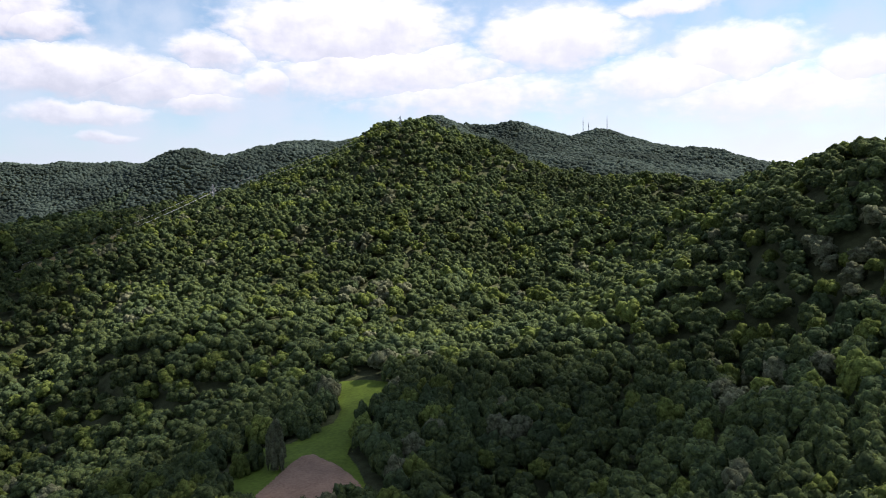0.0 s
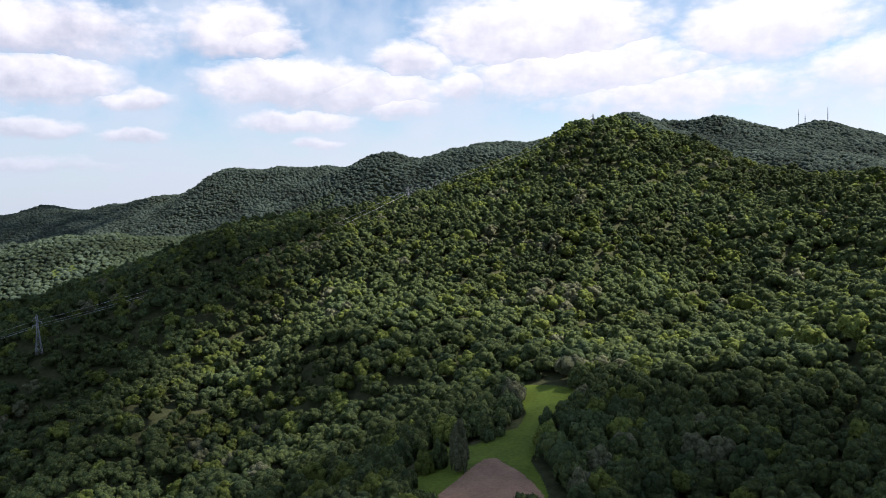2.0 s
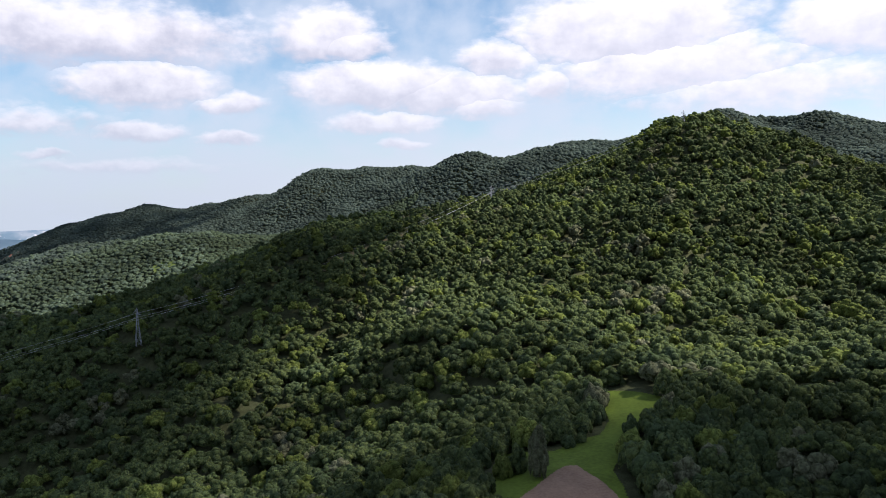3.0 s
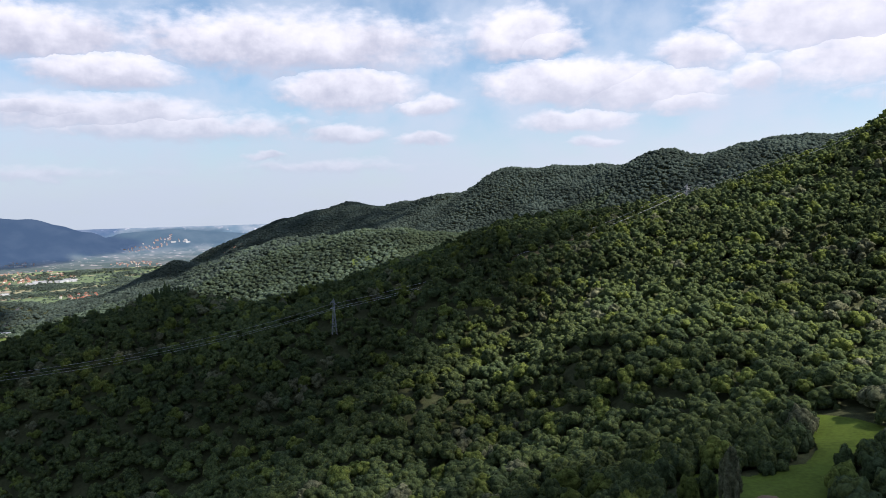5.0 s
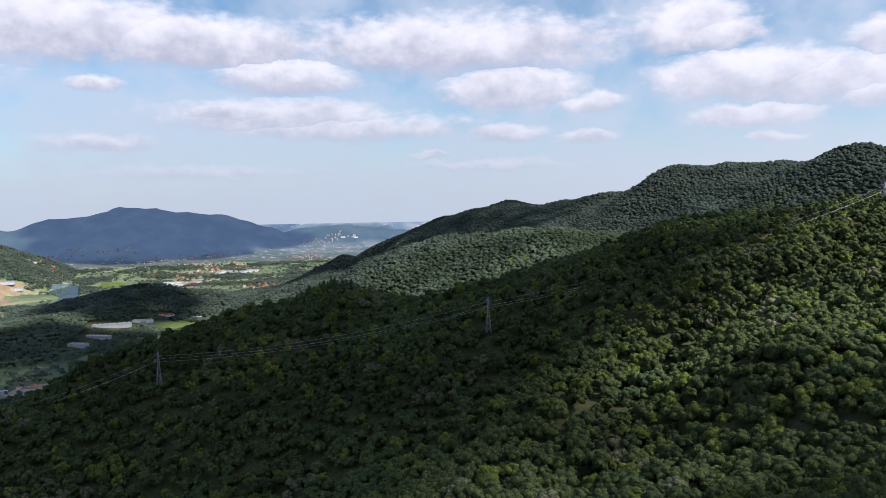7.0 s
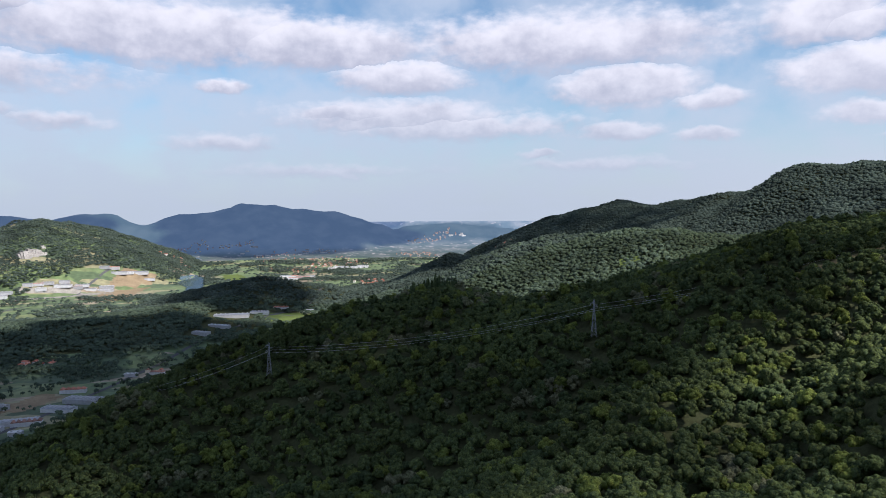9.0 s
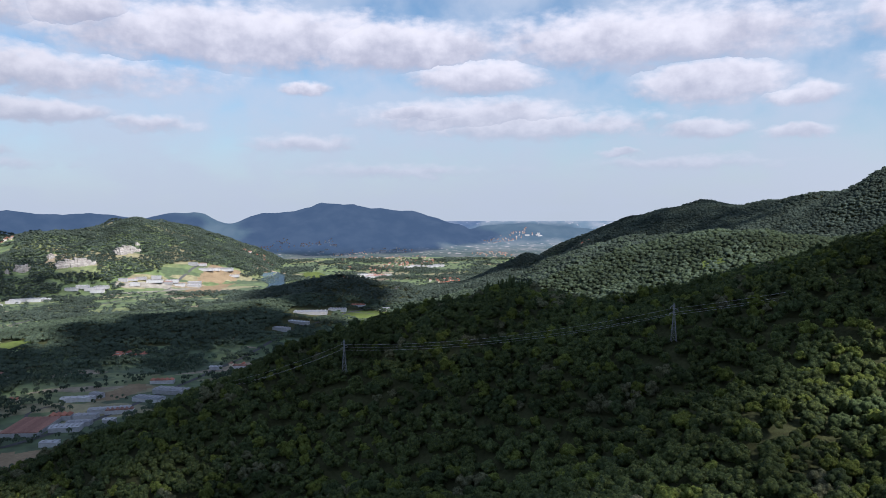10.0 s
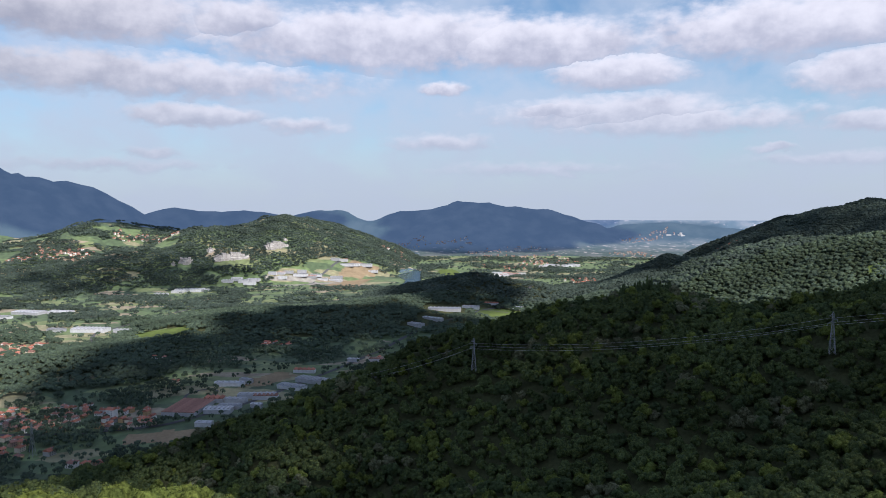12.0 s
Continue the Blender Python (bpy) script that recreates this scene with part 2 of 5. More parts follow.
# ------------------------------------------------------------ mesh helpers
def mesh_from(name, verts, faces, mat=None, smooth=False):
    me = bpy.data.meshes.new(name)
    verts = np.asarray(verts, dtype=np.float32)
    if isinstance(faces, np.ndarray):
        k = faces.shape[1]
        me.vertices.add(len(verts))
        me.vertices.foreach_set("co", verts.ravel())
        me.loops.add(faces.size)
        me.loops.foreach_set("vertex_index", faces.ravel().astype(np.int32))
        me.polygons.add(len(faces))
        me.polygons.foreach_set("loop_start", np.arange(0, faces.size, k, dtype=np.int32))
        me.update(calc_edges=True)
    else:
        me.from_pydata(verts.tolist(), [], faces)
        me.update()
    if mat:
        me.materials.append(mat)
    me.polygons.foreach_set("use_smooth", np.full(len(me.polygons), smooth))
    return me


def part(name, mesh, parent, label=""):
    ob = new(name, mesh)
    ob.parent = parent
    return tagged(ob, label) if label else ob


# ------------------------------------------------------------ the land
FLOOR_Z = 20.0
# crowns of the wooded ridges and slopes (x, y, z of the canopy)
CREST = [(-51, 873, 430), (-88, 872, 415), (-122, 864, 396), (-162, 852, 383), (-200, 837, 365), (-233, 810, 348), (-254, 786, 338), 
        (-300, 780, 331), (-361, 776, 329), (-417, 763, 323), (-465, 753, 312)]
SHOULDER = [(-521, 742, 252), (-560, 676, 257), (-602, 620, 248), (-643, 567, 215), (-683, 516, 233), (-726, 453, 242), (-740, 406, 223), 
        (-754, 350, 220), (-777, 282, 202), (-779, 205, 186), (-777, 172, 173), (-776, 110, 155), (-772, 45, 129), (-772, -1, 115), 
        (-760, -39, 103), (-737, -104, 95), (-715, -148, 86)]
SADDLE = [(-13, 926, 429), (29, 912, 414), (72, 891, 398), (121, 837, 369), (160, 755, 344), (201, 729, 358), (228, 690, 325), 
        (254, 633, 336)]
SPUR = [(243, 550, 352), (230, 479, 340), (209, 411, 356), (213, 386, 356), (216, 349, 362)]
SPUR_EDGE = [(162, 516, 297), (90, 429, 275), (42, 379, 266), (2, 340, 264), (-16, 306, 259)]
FACE = [(-49, 758, 365), (-42, 619, 312), (-36, 502, 276), (-32, 398, 261), (-132, 749, 349), (-110, 611, 304), (-90, 488, 272),
        (-176, 642, 313), (-157, 546, 283), (12, 781, 365), (18, 641, 309), (13, 534, 276), (3, 451, 261), (89, 767, 343),
        (73, 637, 303), (60, 535, 270), (134, 638, 310), (116, 553, 283)]
NEAR_RIGHT = [(87, 154, 274), (57, 185, 260), (16, 220, 250), (136, 219, 290), (164, 310, 307), (79, 274, 262),
              (98, 302, 270), (132, 286, 279)]
SLOPE_HIGH = [(-219, 547, 278), (-330, 549, 284), (-415, 525, 281), (-412, 456, 248), (-477, 396, 224)]
SLOPE_LOW = [(-189, 418, 261), (-129, 384, 253), (-143, 338, 227), (-219, 380, 215), (-241, 327, 203), (-268, 458, 236),
             (-324, 376, 223), (-347, 321, 183), (-395, 351, 187), (-343, 386, 209), (-441, 269, 151), (-475, 313, 190),
             (-559, 180, 118), (-587, 169, 130), (-637, 175, 144), (-581, 287, 193), (-386, 222, 152)]
NEAR_LEFT = [(-188, 25, 276), (-182, 8, 278), (-175, -8, 281), (-169, 53, 266), (-169, 99, 242), (-132, 178, 230)]
# open ground and places that no tree hides
OPEN = [(-48, 347, 248), (-43, 310, 246), (-44, 280, 245), (-48, 255, 244), (-61, 240, 244), (-43, 225, 243), (-73, 224, 243), (-41, 200, 242)]
BEHIND = [(0, 0, 282), (60, -40, 300), (0, -160, 300), (200, -200, 320), (300, 100, 330), (420, 400, 340),
          (-200, -200, 240), (-300, 0, 190), (-450, 60, 120), (-550, -60, 70), (-500, -250, 70), (-350, 130, 150),
          (-330, -400, 120), (100, -600, 280), (500, -500, 330), (700, 800, 330), (-900, -900, 20), (300, -1200, 200)]
BACK_VALLEY = [(-120, 1040, 380), (300, 950, 310), (120, 1100, 340), (500, 1000, 330), (60, 1220, 335), (-250, 1000, 320), (0, 1400, 370), (-450, 950, 250),
               (-700, 1000, 180), (-350, 1300, 260), (-1000, 850, 90), (-900, 650, 110), (-1300, 820, 30), (-860, 400, 90)]
RIDGE_FAR = [(-292, 1820, 466), (-347, 1811, 486), (-389, 1804, 487), (-430, 1800, 477), (-476, 1795, 471), (-516, 1794, 449), 
        (-558, 1792, 436), (-597, 1779, 465), (-641, 1769, 463), (-689, 1765, 452), (-758, 1801, 432), (-797, 1821, 415), 
        (-917, 1865, 439), (-1034, 1909, 445), (-1108, 1907, 437), (-1159, 1897, 452), (-1213, 1896, 450), (-1288, 1921, 398), 
        (-1355, 1941, 377), (-1429, 1956, 332), (-1490, 1963, 361), (-1573, 1970, 361), (-1674, 1974, 352), (-1773, 1970, 325), 
        (-1887, 1957, 346), (-1929, 1943, 353), (-1983, 1907, 332), (-2032, 1873, 329), (-2113, 1831, 303), (-2172, 1799, 289), 
        (-2234, 1766, 252), (-2279, 1730, 227), (-2323, 1671, 199), (-2381, 1587, 151), (-370, 1806, 488)]
SPUR_FAR = [(-1039, 1250, 283), (-1159, 1228, 285), (-1270, 1214, 273), (-1383, 1191, 268), (-1500, 1137, 227), (-1638, 1068, 178),
            (-1674, 1042, 143), (-2124, 1330, 176), (-2167, 1249, 128), (-2192, 1145, 78)]
RIDGE_BACK = [(-155, 1762, 493), (-16, 1628, 517), (637, 1422, 353), (601, 1470, 402), (567, 1537, 423), (532, 1614, 424), 
        (485, 1671, 436), (425, 1723, 479), (369, 1747, 489), (276, 1723, 455), (226, 1708, 499), (157, 1684, 515), (89, 1658, 474), 
        (11, 1636, 507), (702, 1328, 343)]
FAR_SIDES = [(-500, 2500, 300), (-1300, 2600, 250), (-2200, 2500, 120), (-2800, 2100, 30), (500, 2500, 330),
             (1200, 1800, 330), (1500, 600, 330), (1500, -800, 300), (500, -2500, 150), (-1500, -2600, 20),
             (0, 3500, 200), (2600, 2500, 250), (2800, -600, 250), (-2600, 3200, 60), (-1650, 1420, 130), (-1900, 1450, 90), (-1350, 1520, 190), (-1050, 1520, 240), (-700, 1450, 280), (-2350, 1500, 40)]
VALLEY = [(-900, 50), (-880, -120), (-1000, 200), (-950, -350), (-1100, 450), (-1300, 0), (-1250, 600), (-1500, -400),
          (-1600, 300), (-1800, 700), (-2100, 0), (-2300, 900), (-2500, -500), (-2700, 400), (-2900, 1200), (-3000, -1000),
          (-1800, -1200), (-1200, -900), (-2500, -2000)]
WOOD = 11.0                            # how far the canopy stands over the ground


def land_points():
    pts = []
    for line in (CREST, SHOULDER, SADDLE, SPUR, SPUR_EDGE, FACE, NEAR_RIGHT, SLOPE_HIGH, SLOPE_LOW, NEAR_LEFT):
        pts += [(x, y, z - WOOD) for x, y, z in line]
    for line in (RIDGE_FAR, SPUR_FAR, RIDGE_BACK):
        pts += [(x, y, z - WOOD - 3) for x, y, z in line]
    for line in (OPEN, BEHIND, BACK_VALLEY, FAR_SIDES):
        pts += line
    return np.array(pts + [(x, y, FLOOR_Z) for x, y in VALLEY], dtype=float)


LAND = land_points()


def solve_land():
    p, n = LAND, len(LAND)
    d = np.sqrt(((p[:, None, :2] - p[None, :, :2]) ** 2).sum(-1) + 25.0 ** 2)
    a = np.zeros((n + 1, n + 1))
    a[:n, :n] = -d + np.eye(n) * 2.0
    a[:n, n] = a[n, :n] = 1
    return np.linalg.solve(a, np.append(p[:, 2], 0))


LAND_W = solve_land()


def wave(x, y, k, seed):
    """A smooth uneven field of about unit size, from a few crossed sines; k: radians per metre."""
    rs = np.random.RandomState(seed)
    out = 0
    for i in range(7):
        a, ph, f = rs.uniform(0, 6.28), rs.uniform(0, 6.28), rs.uniform(0.6, 1.7) * k
        out = out + np.sin(f * (x * np.cos(a) + y * np.sin(a)) + ph + 0.8 * np.sin(0.37 * f * (x - y) + ph * 2))
    return out / 2.6


FAR_RIDGES = [  # half width at the foot per metre of height, then x, y, z of the crest
    (3.05, [(-2751, -1499, 62), (-2851, -1149, 67), (-3046, -762, 83), (-3156, -514, 142), (-3237, -302, 162), (-3453, -149, 219), (-3610, 55, 258), (-3801, 288, 219), (-3974, 549, 152)]),
    (5, [(-3701, -1499, 116), (-3632, -1097, 134), (-3691, -900, 206), (-3769, -794, 239), (-3816, -545, 223), (-3844, -306, 201)]),
    (1.5, [(-4049, -2203, 642), (-4280, -1372, 577), (-4340, -1220, 508), (-4400, -1089, 472), (-4526, -844, 388), (-4577, -667, 300), (-4618, -512, 329), (-4647, -317, 290), (-4659, -80, 291), (-4658, 201, 255), (-4640, 487, 303), (-4551, 770, 201)]),
    (1.9, [(-4566, 680, 231), (-4577, 922, 282), (-4531, 1178, 341), (-4481, 1431, 370), (-4369, 1667, 288), (-4260, 1858, 279), (-4152, 2044, 220), (-4053, 2149, 114)]),
    (2.5, [(-4179, 2255, 197), (-4060, 2507, 221), (-3911, 2734, 197), (-3774, 2887, 175)]),
    (9, [(-1401, -439, 49), (-1496, -351, 56), (-1596, -271, 47), (-1656, -214, 42), (-1725, -152, 41), (-1831, -131, 50), (-1868, -59, 60), (-1893, 51, 69), (-1884, 226, 70), (-1924, 321, 71), (-2004, 464, 73)]),
    (5, [(-2020, 500, 73), (-2252, 704, 101), (-2221, 845, 74), (-2121, 960, 55)]),
]


def floor_height(r):
    """The valley floor; past three kilometres the ground lifts to the eye's level at the rim of the sheet."""
    far = np.clip((r - 3000.0) / 1900.0, 0, 0.995)
    true = np.where(r > 3000, 3000 - 1900 * np.log(1 - far), np.maximum(r, 1))
    return np.where(r > 3000, 340 - 320 * r / true, FLOOR_Z)


def ridge_height(x, y, k, line, base):
    best = np.full(x.shape, -1e9)
    for (x0, y0, z0), (x1, y1, z1) in zip(line[:-1], line[1:]):
        dx, dy = x1 - x0, y1 - y0
        s = np.clip(((x - x0) * dx + (y - y0) * dy) / (dx * dx + dy * dy), 0, 1)
        d = np.hypot(x - x0 - s * dx, y - y0 - s * dy)
        top = z0 + s * (z1 - z0) + (4 if z0 > 100 else -8) - base
        u = d / np.maximum(np.abs(top) * k, 1)
        best = np.maximum(best, np.where(top > 0, top * ((np.maximum(0, 1 - u ** 1.7) if 3 < k < 4 or 6 < k < 8 else np.maximum(0, 1 - u) ** 1.1)), 0))
    return best


def far_lift(x, y, base):
    lift = np.zeros(len(x))
    for k, line in FAR_RIDGES:
        lift = np.maximum(lift, ridge_height(x, y, k, line, base))
    return lift


def ground_height(x, y):
    x, y = np.asarray(x, dtype=float), np.asarray(y, dtype=float)
    shape = x.shape
    x, y = x.ravel(), y.ravel()
    z = np.empty(len(x))
    for i in range(0, len(x), 20000):
        s = slice(i, i + 20000)
        d = np.sqrt((x[s, None] - LAND[None, :, 0]) ** 2 + (y[s, None] - LAND[None, :, 1]) ** 2 + 25.0 ** 2)
        z[s] = -d @ LAND_W[:-1] + LAND_W[-1]
    r = np.hypot(x, y)
    floor = floor_height(r)
    steep = np.clip((z - FLOOR_Z) / 60, 0, 1)
    z = np.maximum(z, FLOOR_Z - 2) + steep * (2.2 * wave(x, y, 0.05, 3) * np.clip(r / 300 - 0.6, 0, 1) + 5.0 * wave(x, y, 0.014, 5) * np.clip(r / 600 - 0.8, 0, 1.5))
    z = np.maximum(z, FLOOR_Z + 0.4 * wave(x, y, 0.02, 9))
    blend = np.clip((r - 2900) / 400, 0, 1)
    z = np.where((x < -1500) & (y < 3300) | (r > 3300), z * (1 - blend) + floor * blend, z * (1 - blend) + np.maximum(floor, z * 0.5) * blend)
    lift = far_lift(x, y, z)
    rough = 0.06 * lift * wave(x, y, 0.012, 11) + 0.03 * lift * wave(x, y, 0.04, 12)
    return (z + lift + rough).reshape(shape)


def fields_material():
    """Plots of grass, crops and stubble in the valley, as uneven cells with their own tone and grain."""
    m, nt, N, L = material("valley_fields")
    out, p = N("ShaderNodeOutputMaterial"), N("ShaderNodeBsdfPrincipled")
    L(p.outputs[0], out.inputs[0])
    p.inputs["Roughness"].default_value = 0.9
    geo, mp = N("ShaderNodeNewGeometry"), N("ShaderNodeMapping")
    L(geo.outputs["Position"], mp.inputs[0])
    mp.inputs["Rotation"].default_value = (0, 0, 0.35)
    mp.inputs["Scale"].default_value = (0.017, 0.0075, 0.0)
    vo = N("ShaderNodeTexVoronoi")
    vo.distance = "MANHATTAN"
    vo.inputs["Scale"].default_value = 1.0
    L(mp.outputs[0], vo.inputs["Vector"])
    sep = N("ShaderNodeSeparateColor")
    L(vo.outputs["Color"], sep.inputs[0])
    tr = N("ShaderNodeValToRGB")
    tr.color_ramp.interpolation = "CONSTANT"
    tones = [(0.0, (0.055, 0.084, 0.036)), (0.20, (0.085, 0.120, 0.046)), (0.36, (0.050, 0.076, 0.036)), (0.50, (0.115, 0.140, 0.056)),
             (0.62, (0.070, 0.104, 0.040)), (0.74, (0.175, 0.165, 0.090)), (0.84, (0.090, 0.128, 0.046)), (0.92, (0.205, 0.170, 0.115))]
    while len(tr.color_ramp.elements) < len(tones):
        tr.color_ramp.elements.new(0.5)
    for e, (q, c) in zip(tr.color_ramp.elements, tones):
        e.position, e.color = q, rgb(c)
    L(sep.outputs[0], tr.inputs[0])
    no = N("ShaderNodeTexNoise")
    no.inputs["Scale"].default_value, no.inputs["Detail"].default_value = 0.05, 8
    L(geo.outputs["Position"], no.inputs["Vector"])
    mr = N("ShaderNodeMapRange")
    L(no.outputs[0], mr.inputs[0])
    for i, x in ((1, 0.3), (2, 0.7), (3, 0.65), (4, 1.3)):
        mr.inputs[i].default_value = x
    hs = N("ShaderNodeHueSaturation")
    L(mr.outputs[0], hs.inputs["Value"])
    L(tr.outputs[0], hs.inputs["Color"])
    L(hs.outputs[0], p.inputs["Base Color"])
    return m


MAT_FIELDS = fields_material()


def distance_material():
    """Far land: a plain backdrop whose blue emission stands in for haze, the plain more so towards its rim."""
    m, nt, N, L = material("distant_land_haze")
    out, p = N("ShaderNodeOutputMaterial"), N("ShaderNodeBsdfPrincipled")
    L(p.outputs[0], out.inputs[0])
    p.inputs["Roughness"].default_value, p.inputs["Specular IOR Level"].default_value = 1.0, 0.0
    geo, rise = N("ShaderNodeNewGeometry"), N("ShaderNodeAttribute")
    rise.attribute_name = "rise"

    def blend(f, a, b):
        n = N("ShaderNodeMix")
        n.data_type = "RGBA"
        L(f, n.inputs["Factor"])
        for k, s in ((6, a), (7, b)):
            if isinstance(s, tuple):
                n.inputs[k].default_value = rgb(s)
            else:
                L(s, n.inputs[k])
        return n.outputs[2]

    no = N("ShaderNodeTexNoise")
    no.inputs["Scale"].default_value, no.inputs["Detail"].default_value = 0.009, 9
    L(geo.outputs["Position"], no.inputs["Vector"])
    sharp = N("ShaderNodeMapRange")
    L(no.outputs[0], sharp.inputs[0])
    sharp.inputs[1].default_value, sharp.inputs[2].default_value = 0.40, 0.66
    plain_c = blend(sharp.outputs[0], (0.040, 0.056, 0.044), (0.085, 0.090, 0.080))
    dots = N("ShaderNodeTexNoise")
    dots.inputs["Scale"].default_value, dots.inputs["Detail"].default_value = 0.03, 3
    L(geo.outputs["Position"], dots.inputs["Vector"])
    towns = N("ShaderNodeMapRange")
    L(dots.outputs[0], towns.inputs[0])
    towns.inputs[1].default_value, towns.inputs[2].default_value = 0.60, 0.68
    plain_c = blend(towns.outputs[0], plain_c, (0.21, 0.19, 0.175))
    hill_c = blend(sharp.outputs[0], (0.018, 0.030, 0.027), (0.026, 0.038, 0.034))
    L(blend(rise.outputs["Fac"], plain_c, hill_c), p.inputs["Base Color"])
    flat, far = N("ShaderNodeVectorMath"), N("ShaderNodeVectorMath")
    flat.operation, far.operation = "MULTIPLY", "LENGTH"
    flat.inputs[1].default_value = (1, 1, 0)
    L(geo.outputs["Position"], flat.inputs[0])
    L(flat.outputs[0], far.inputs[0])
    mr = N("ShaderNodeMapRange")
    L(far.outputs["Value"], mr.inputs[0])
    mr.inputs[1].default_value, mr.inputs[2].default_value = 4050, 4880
    # haze painted as emission: paler to the plain's rim, blue on the hills
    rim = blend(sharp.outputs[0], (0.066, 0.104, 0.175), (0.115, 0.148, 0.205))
    haze_glow = blend(mr.outputs[0], (0.012, 0.020, 0.034), rim)
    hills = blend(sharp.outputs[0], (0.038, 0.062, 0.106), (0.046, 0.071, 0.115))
    L(blend(rise.outputs["Fac"], haze_glow, hills), p.inputs["Emission Color"])
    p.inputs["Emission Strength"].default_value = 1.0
    return m


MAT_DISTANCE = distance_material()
rng = np.random.RandomState(7)


def polar(r, az):
    """Plan coordinates of a distance and an azimuth in degrees, from +y towards -x."""
    a = np.radians(az)
    return -np.sin(a) * r, np.cos(a) * r


def is_valley(x, y, z):
    """Open valley land rather than wooded hillside."""
    r = np.hypot(x, y)
    return (x < -780) & (z < floor_height(r) + 14) | (x < -2150) & (r > 2600)


def sheet(r):
    az = np.concatenate([np.arange(-44, 118, 0.42), np.arange(118, 316, 3.3)])
    aa, rr = np.meshgrid(az, r, indexing="ij")
    x, y = polar(rr, aa)
    n, k = x.shape
    verts = np.stack([x, y, ground_height(x, y)], -1).reshape(-1, 3)
    i, j = np.meshgrid(np.arange(n), np.arange(k - 1), indexing="ij")
    i2 = (i + 1) % n
    f = np.stack([i * k + j, i * k + j + 1, i2 * k + j + 1, i2 * k + j], -1).reshape(-1, 4)[:, ::-1]
    return verts, np.ascontiguousarray(f)


RADII = np.concatenate([[4, 40, 80], np.geomspace(110, 4900, 225)])
RIM = int(np.searchsorted(RADII, 3880))


def build_ground():
    verts, f = sheet(RADII[:RIM + 1])
    me = mesh_from("ground", verts, f, MAT_FLOOR, True)
    me.materials.append(MAT_FIELDS)
    c = verts[f].mean(1)
    me.polygons.foreach_set("material_index", is_valley(c[:, 0], c[:, 1], c[:, 2]).astype(np.int32))
    tagged(new("ground", me), "wooded hills falling to a valley floor of small green fields", "ground", kind="structure")
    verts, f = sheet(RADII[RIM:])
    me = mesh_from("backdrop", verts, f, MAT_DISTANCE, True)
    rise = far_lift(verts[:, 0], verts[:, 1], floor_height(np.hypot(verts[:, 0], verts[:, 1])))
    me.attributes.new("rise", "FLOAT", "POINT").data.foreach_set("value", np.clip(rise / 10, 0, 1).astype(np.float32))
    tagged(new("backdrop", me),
           "mountains and a pale plain in the distance, glowing blue for haze", "distant hills", kind="structure")


build_ground()


# ------------------------------------------------------------ woods
def icosphere(level):
    bm = bmesh.new()
    bmesh.ops.create_icosphere(bm, subdivisions=level, radius=1)
    v = np.array([x.co[:] for x in bm.verts])
    f = np.array([[x.index for x in q.verts] for q in bm.faces])
    bm.free()
    return v, f


def lumpy_crown(level, seed, cut, tall=1.0, jitter=0.10):
    """A broad crown: a dome broken into lobes, with a ragged skin; its shaded underside is left open."""
    rs = np.random.RandomState(seed)
    v, f = icosphere(level)
    lobes = rs.normal(size=(9, 3))
    lobes[:, 2] = np.abs(lobes[:, 2]) * 0.9
    lobes /= np.linalg.norm(lobes, axis=1)[:, None]
    rad = np.full(len(v), 0.74)
    for q in lobes:
        rad = np.maximum(rad, 0.74 + 0.34 * np.clip((v @ q - 0.72) / 0.28, 0, 1) ** 0.7 * rs.uniform(0.6, 1.1))
    rad *= rs.uniform(1 - jitter, 1 + jitter, len(v))
    v = v * rad[:, None] * np.array([1, 1, tall])
    keep = v[f].mean(1)[:, 2] > cut
    f = f[keep]
    used = np.unique(f)
    back = np.full(len(v), -1)
    back[used] = np.arange(len(used))
    return v[used], back[f]


def dome_crown(seed, seg, rings, tall=1.0, jitter=0.10, low=-0.25):
    """A rounded crown broken into lobes; rings from its top down to its shaded skirt."""
    rs = np.random.RandomState(seed)
    lobes = rs.normal(size=(8, 3))
    lobes[:, 2] = np.abs(lobes[:, 2]) * 1.1
    lobes /= np.linalg.norm(lobes, axis=1)[:, None]
    d = [(0.0, 0.0, 1.0)]
    for i in range(rings):
        z = 1 - (1 - low) * (i + 1) / rings
        q = math.sqrt(max(0.05, 1 - z * z))
        d += [(math.cos(6.2832 * (j + 0.5 * (i % 2)) / seg) * q, math.sin(6.2832 * (j + 0.5 * (i % 2)) / seg) * q, z) for j in range(seg)]
    d = np.array(d)
    rad = np.full(len(d), 0.76)
    for q in lobes:
        rad = np.maximum(rad, 0.76 + 0.32 * np.clip((d @ q - 0.70) / 0.30, 0, 1) ** 0.6 * rs.uniform(0.6, 1.1))
    rad *= rs.uniform(1 - jitter, 1 + jitter, len(d))
    v = d * rad[:, None] * np.array([1, 1, tall])
    f = [(0, 1 + j, 1 + (j + 1) % seg) for j in range(seg)]
    for i in range(rings - 1):
        a, b = 1 + i * seg, 1 + (i + 1) * seg
        for j in range(seg):
            k = (j + 1) % seg
            f += [(a + j, b + j, a + k), (a + k, b + j, b + k)] if i % 2 else [(a + j, b + j, b + k), (a + j, b + k, a + k)]
    return v, np.array(f)


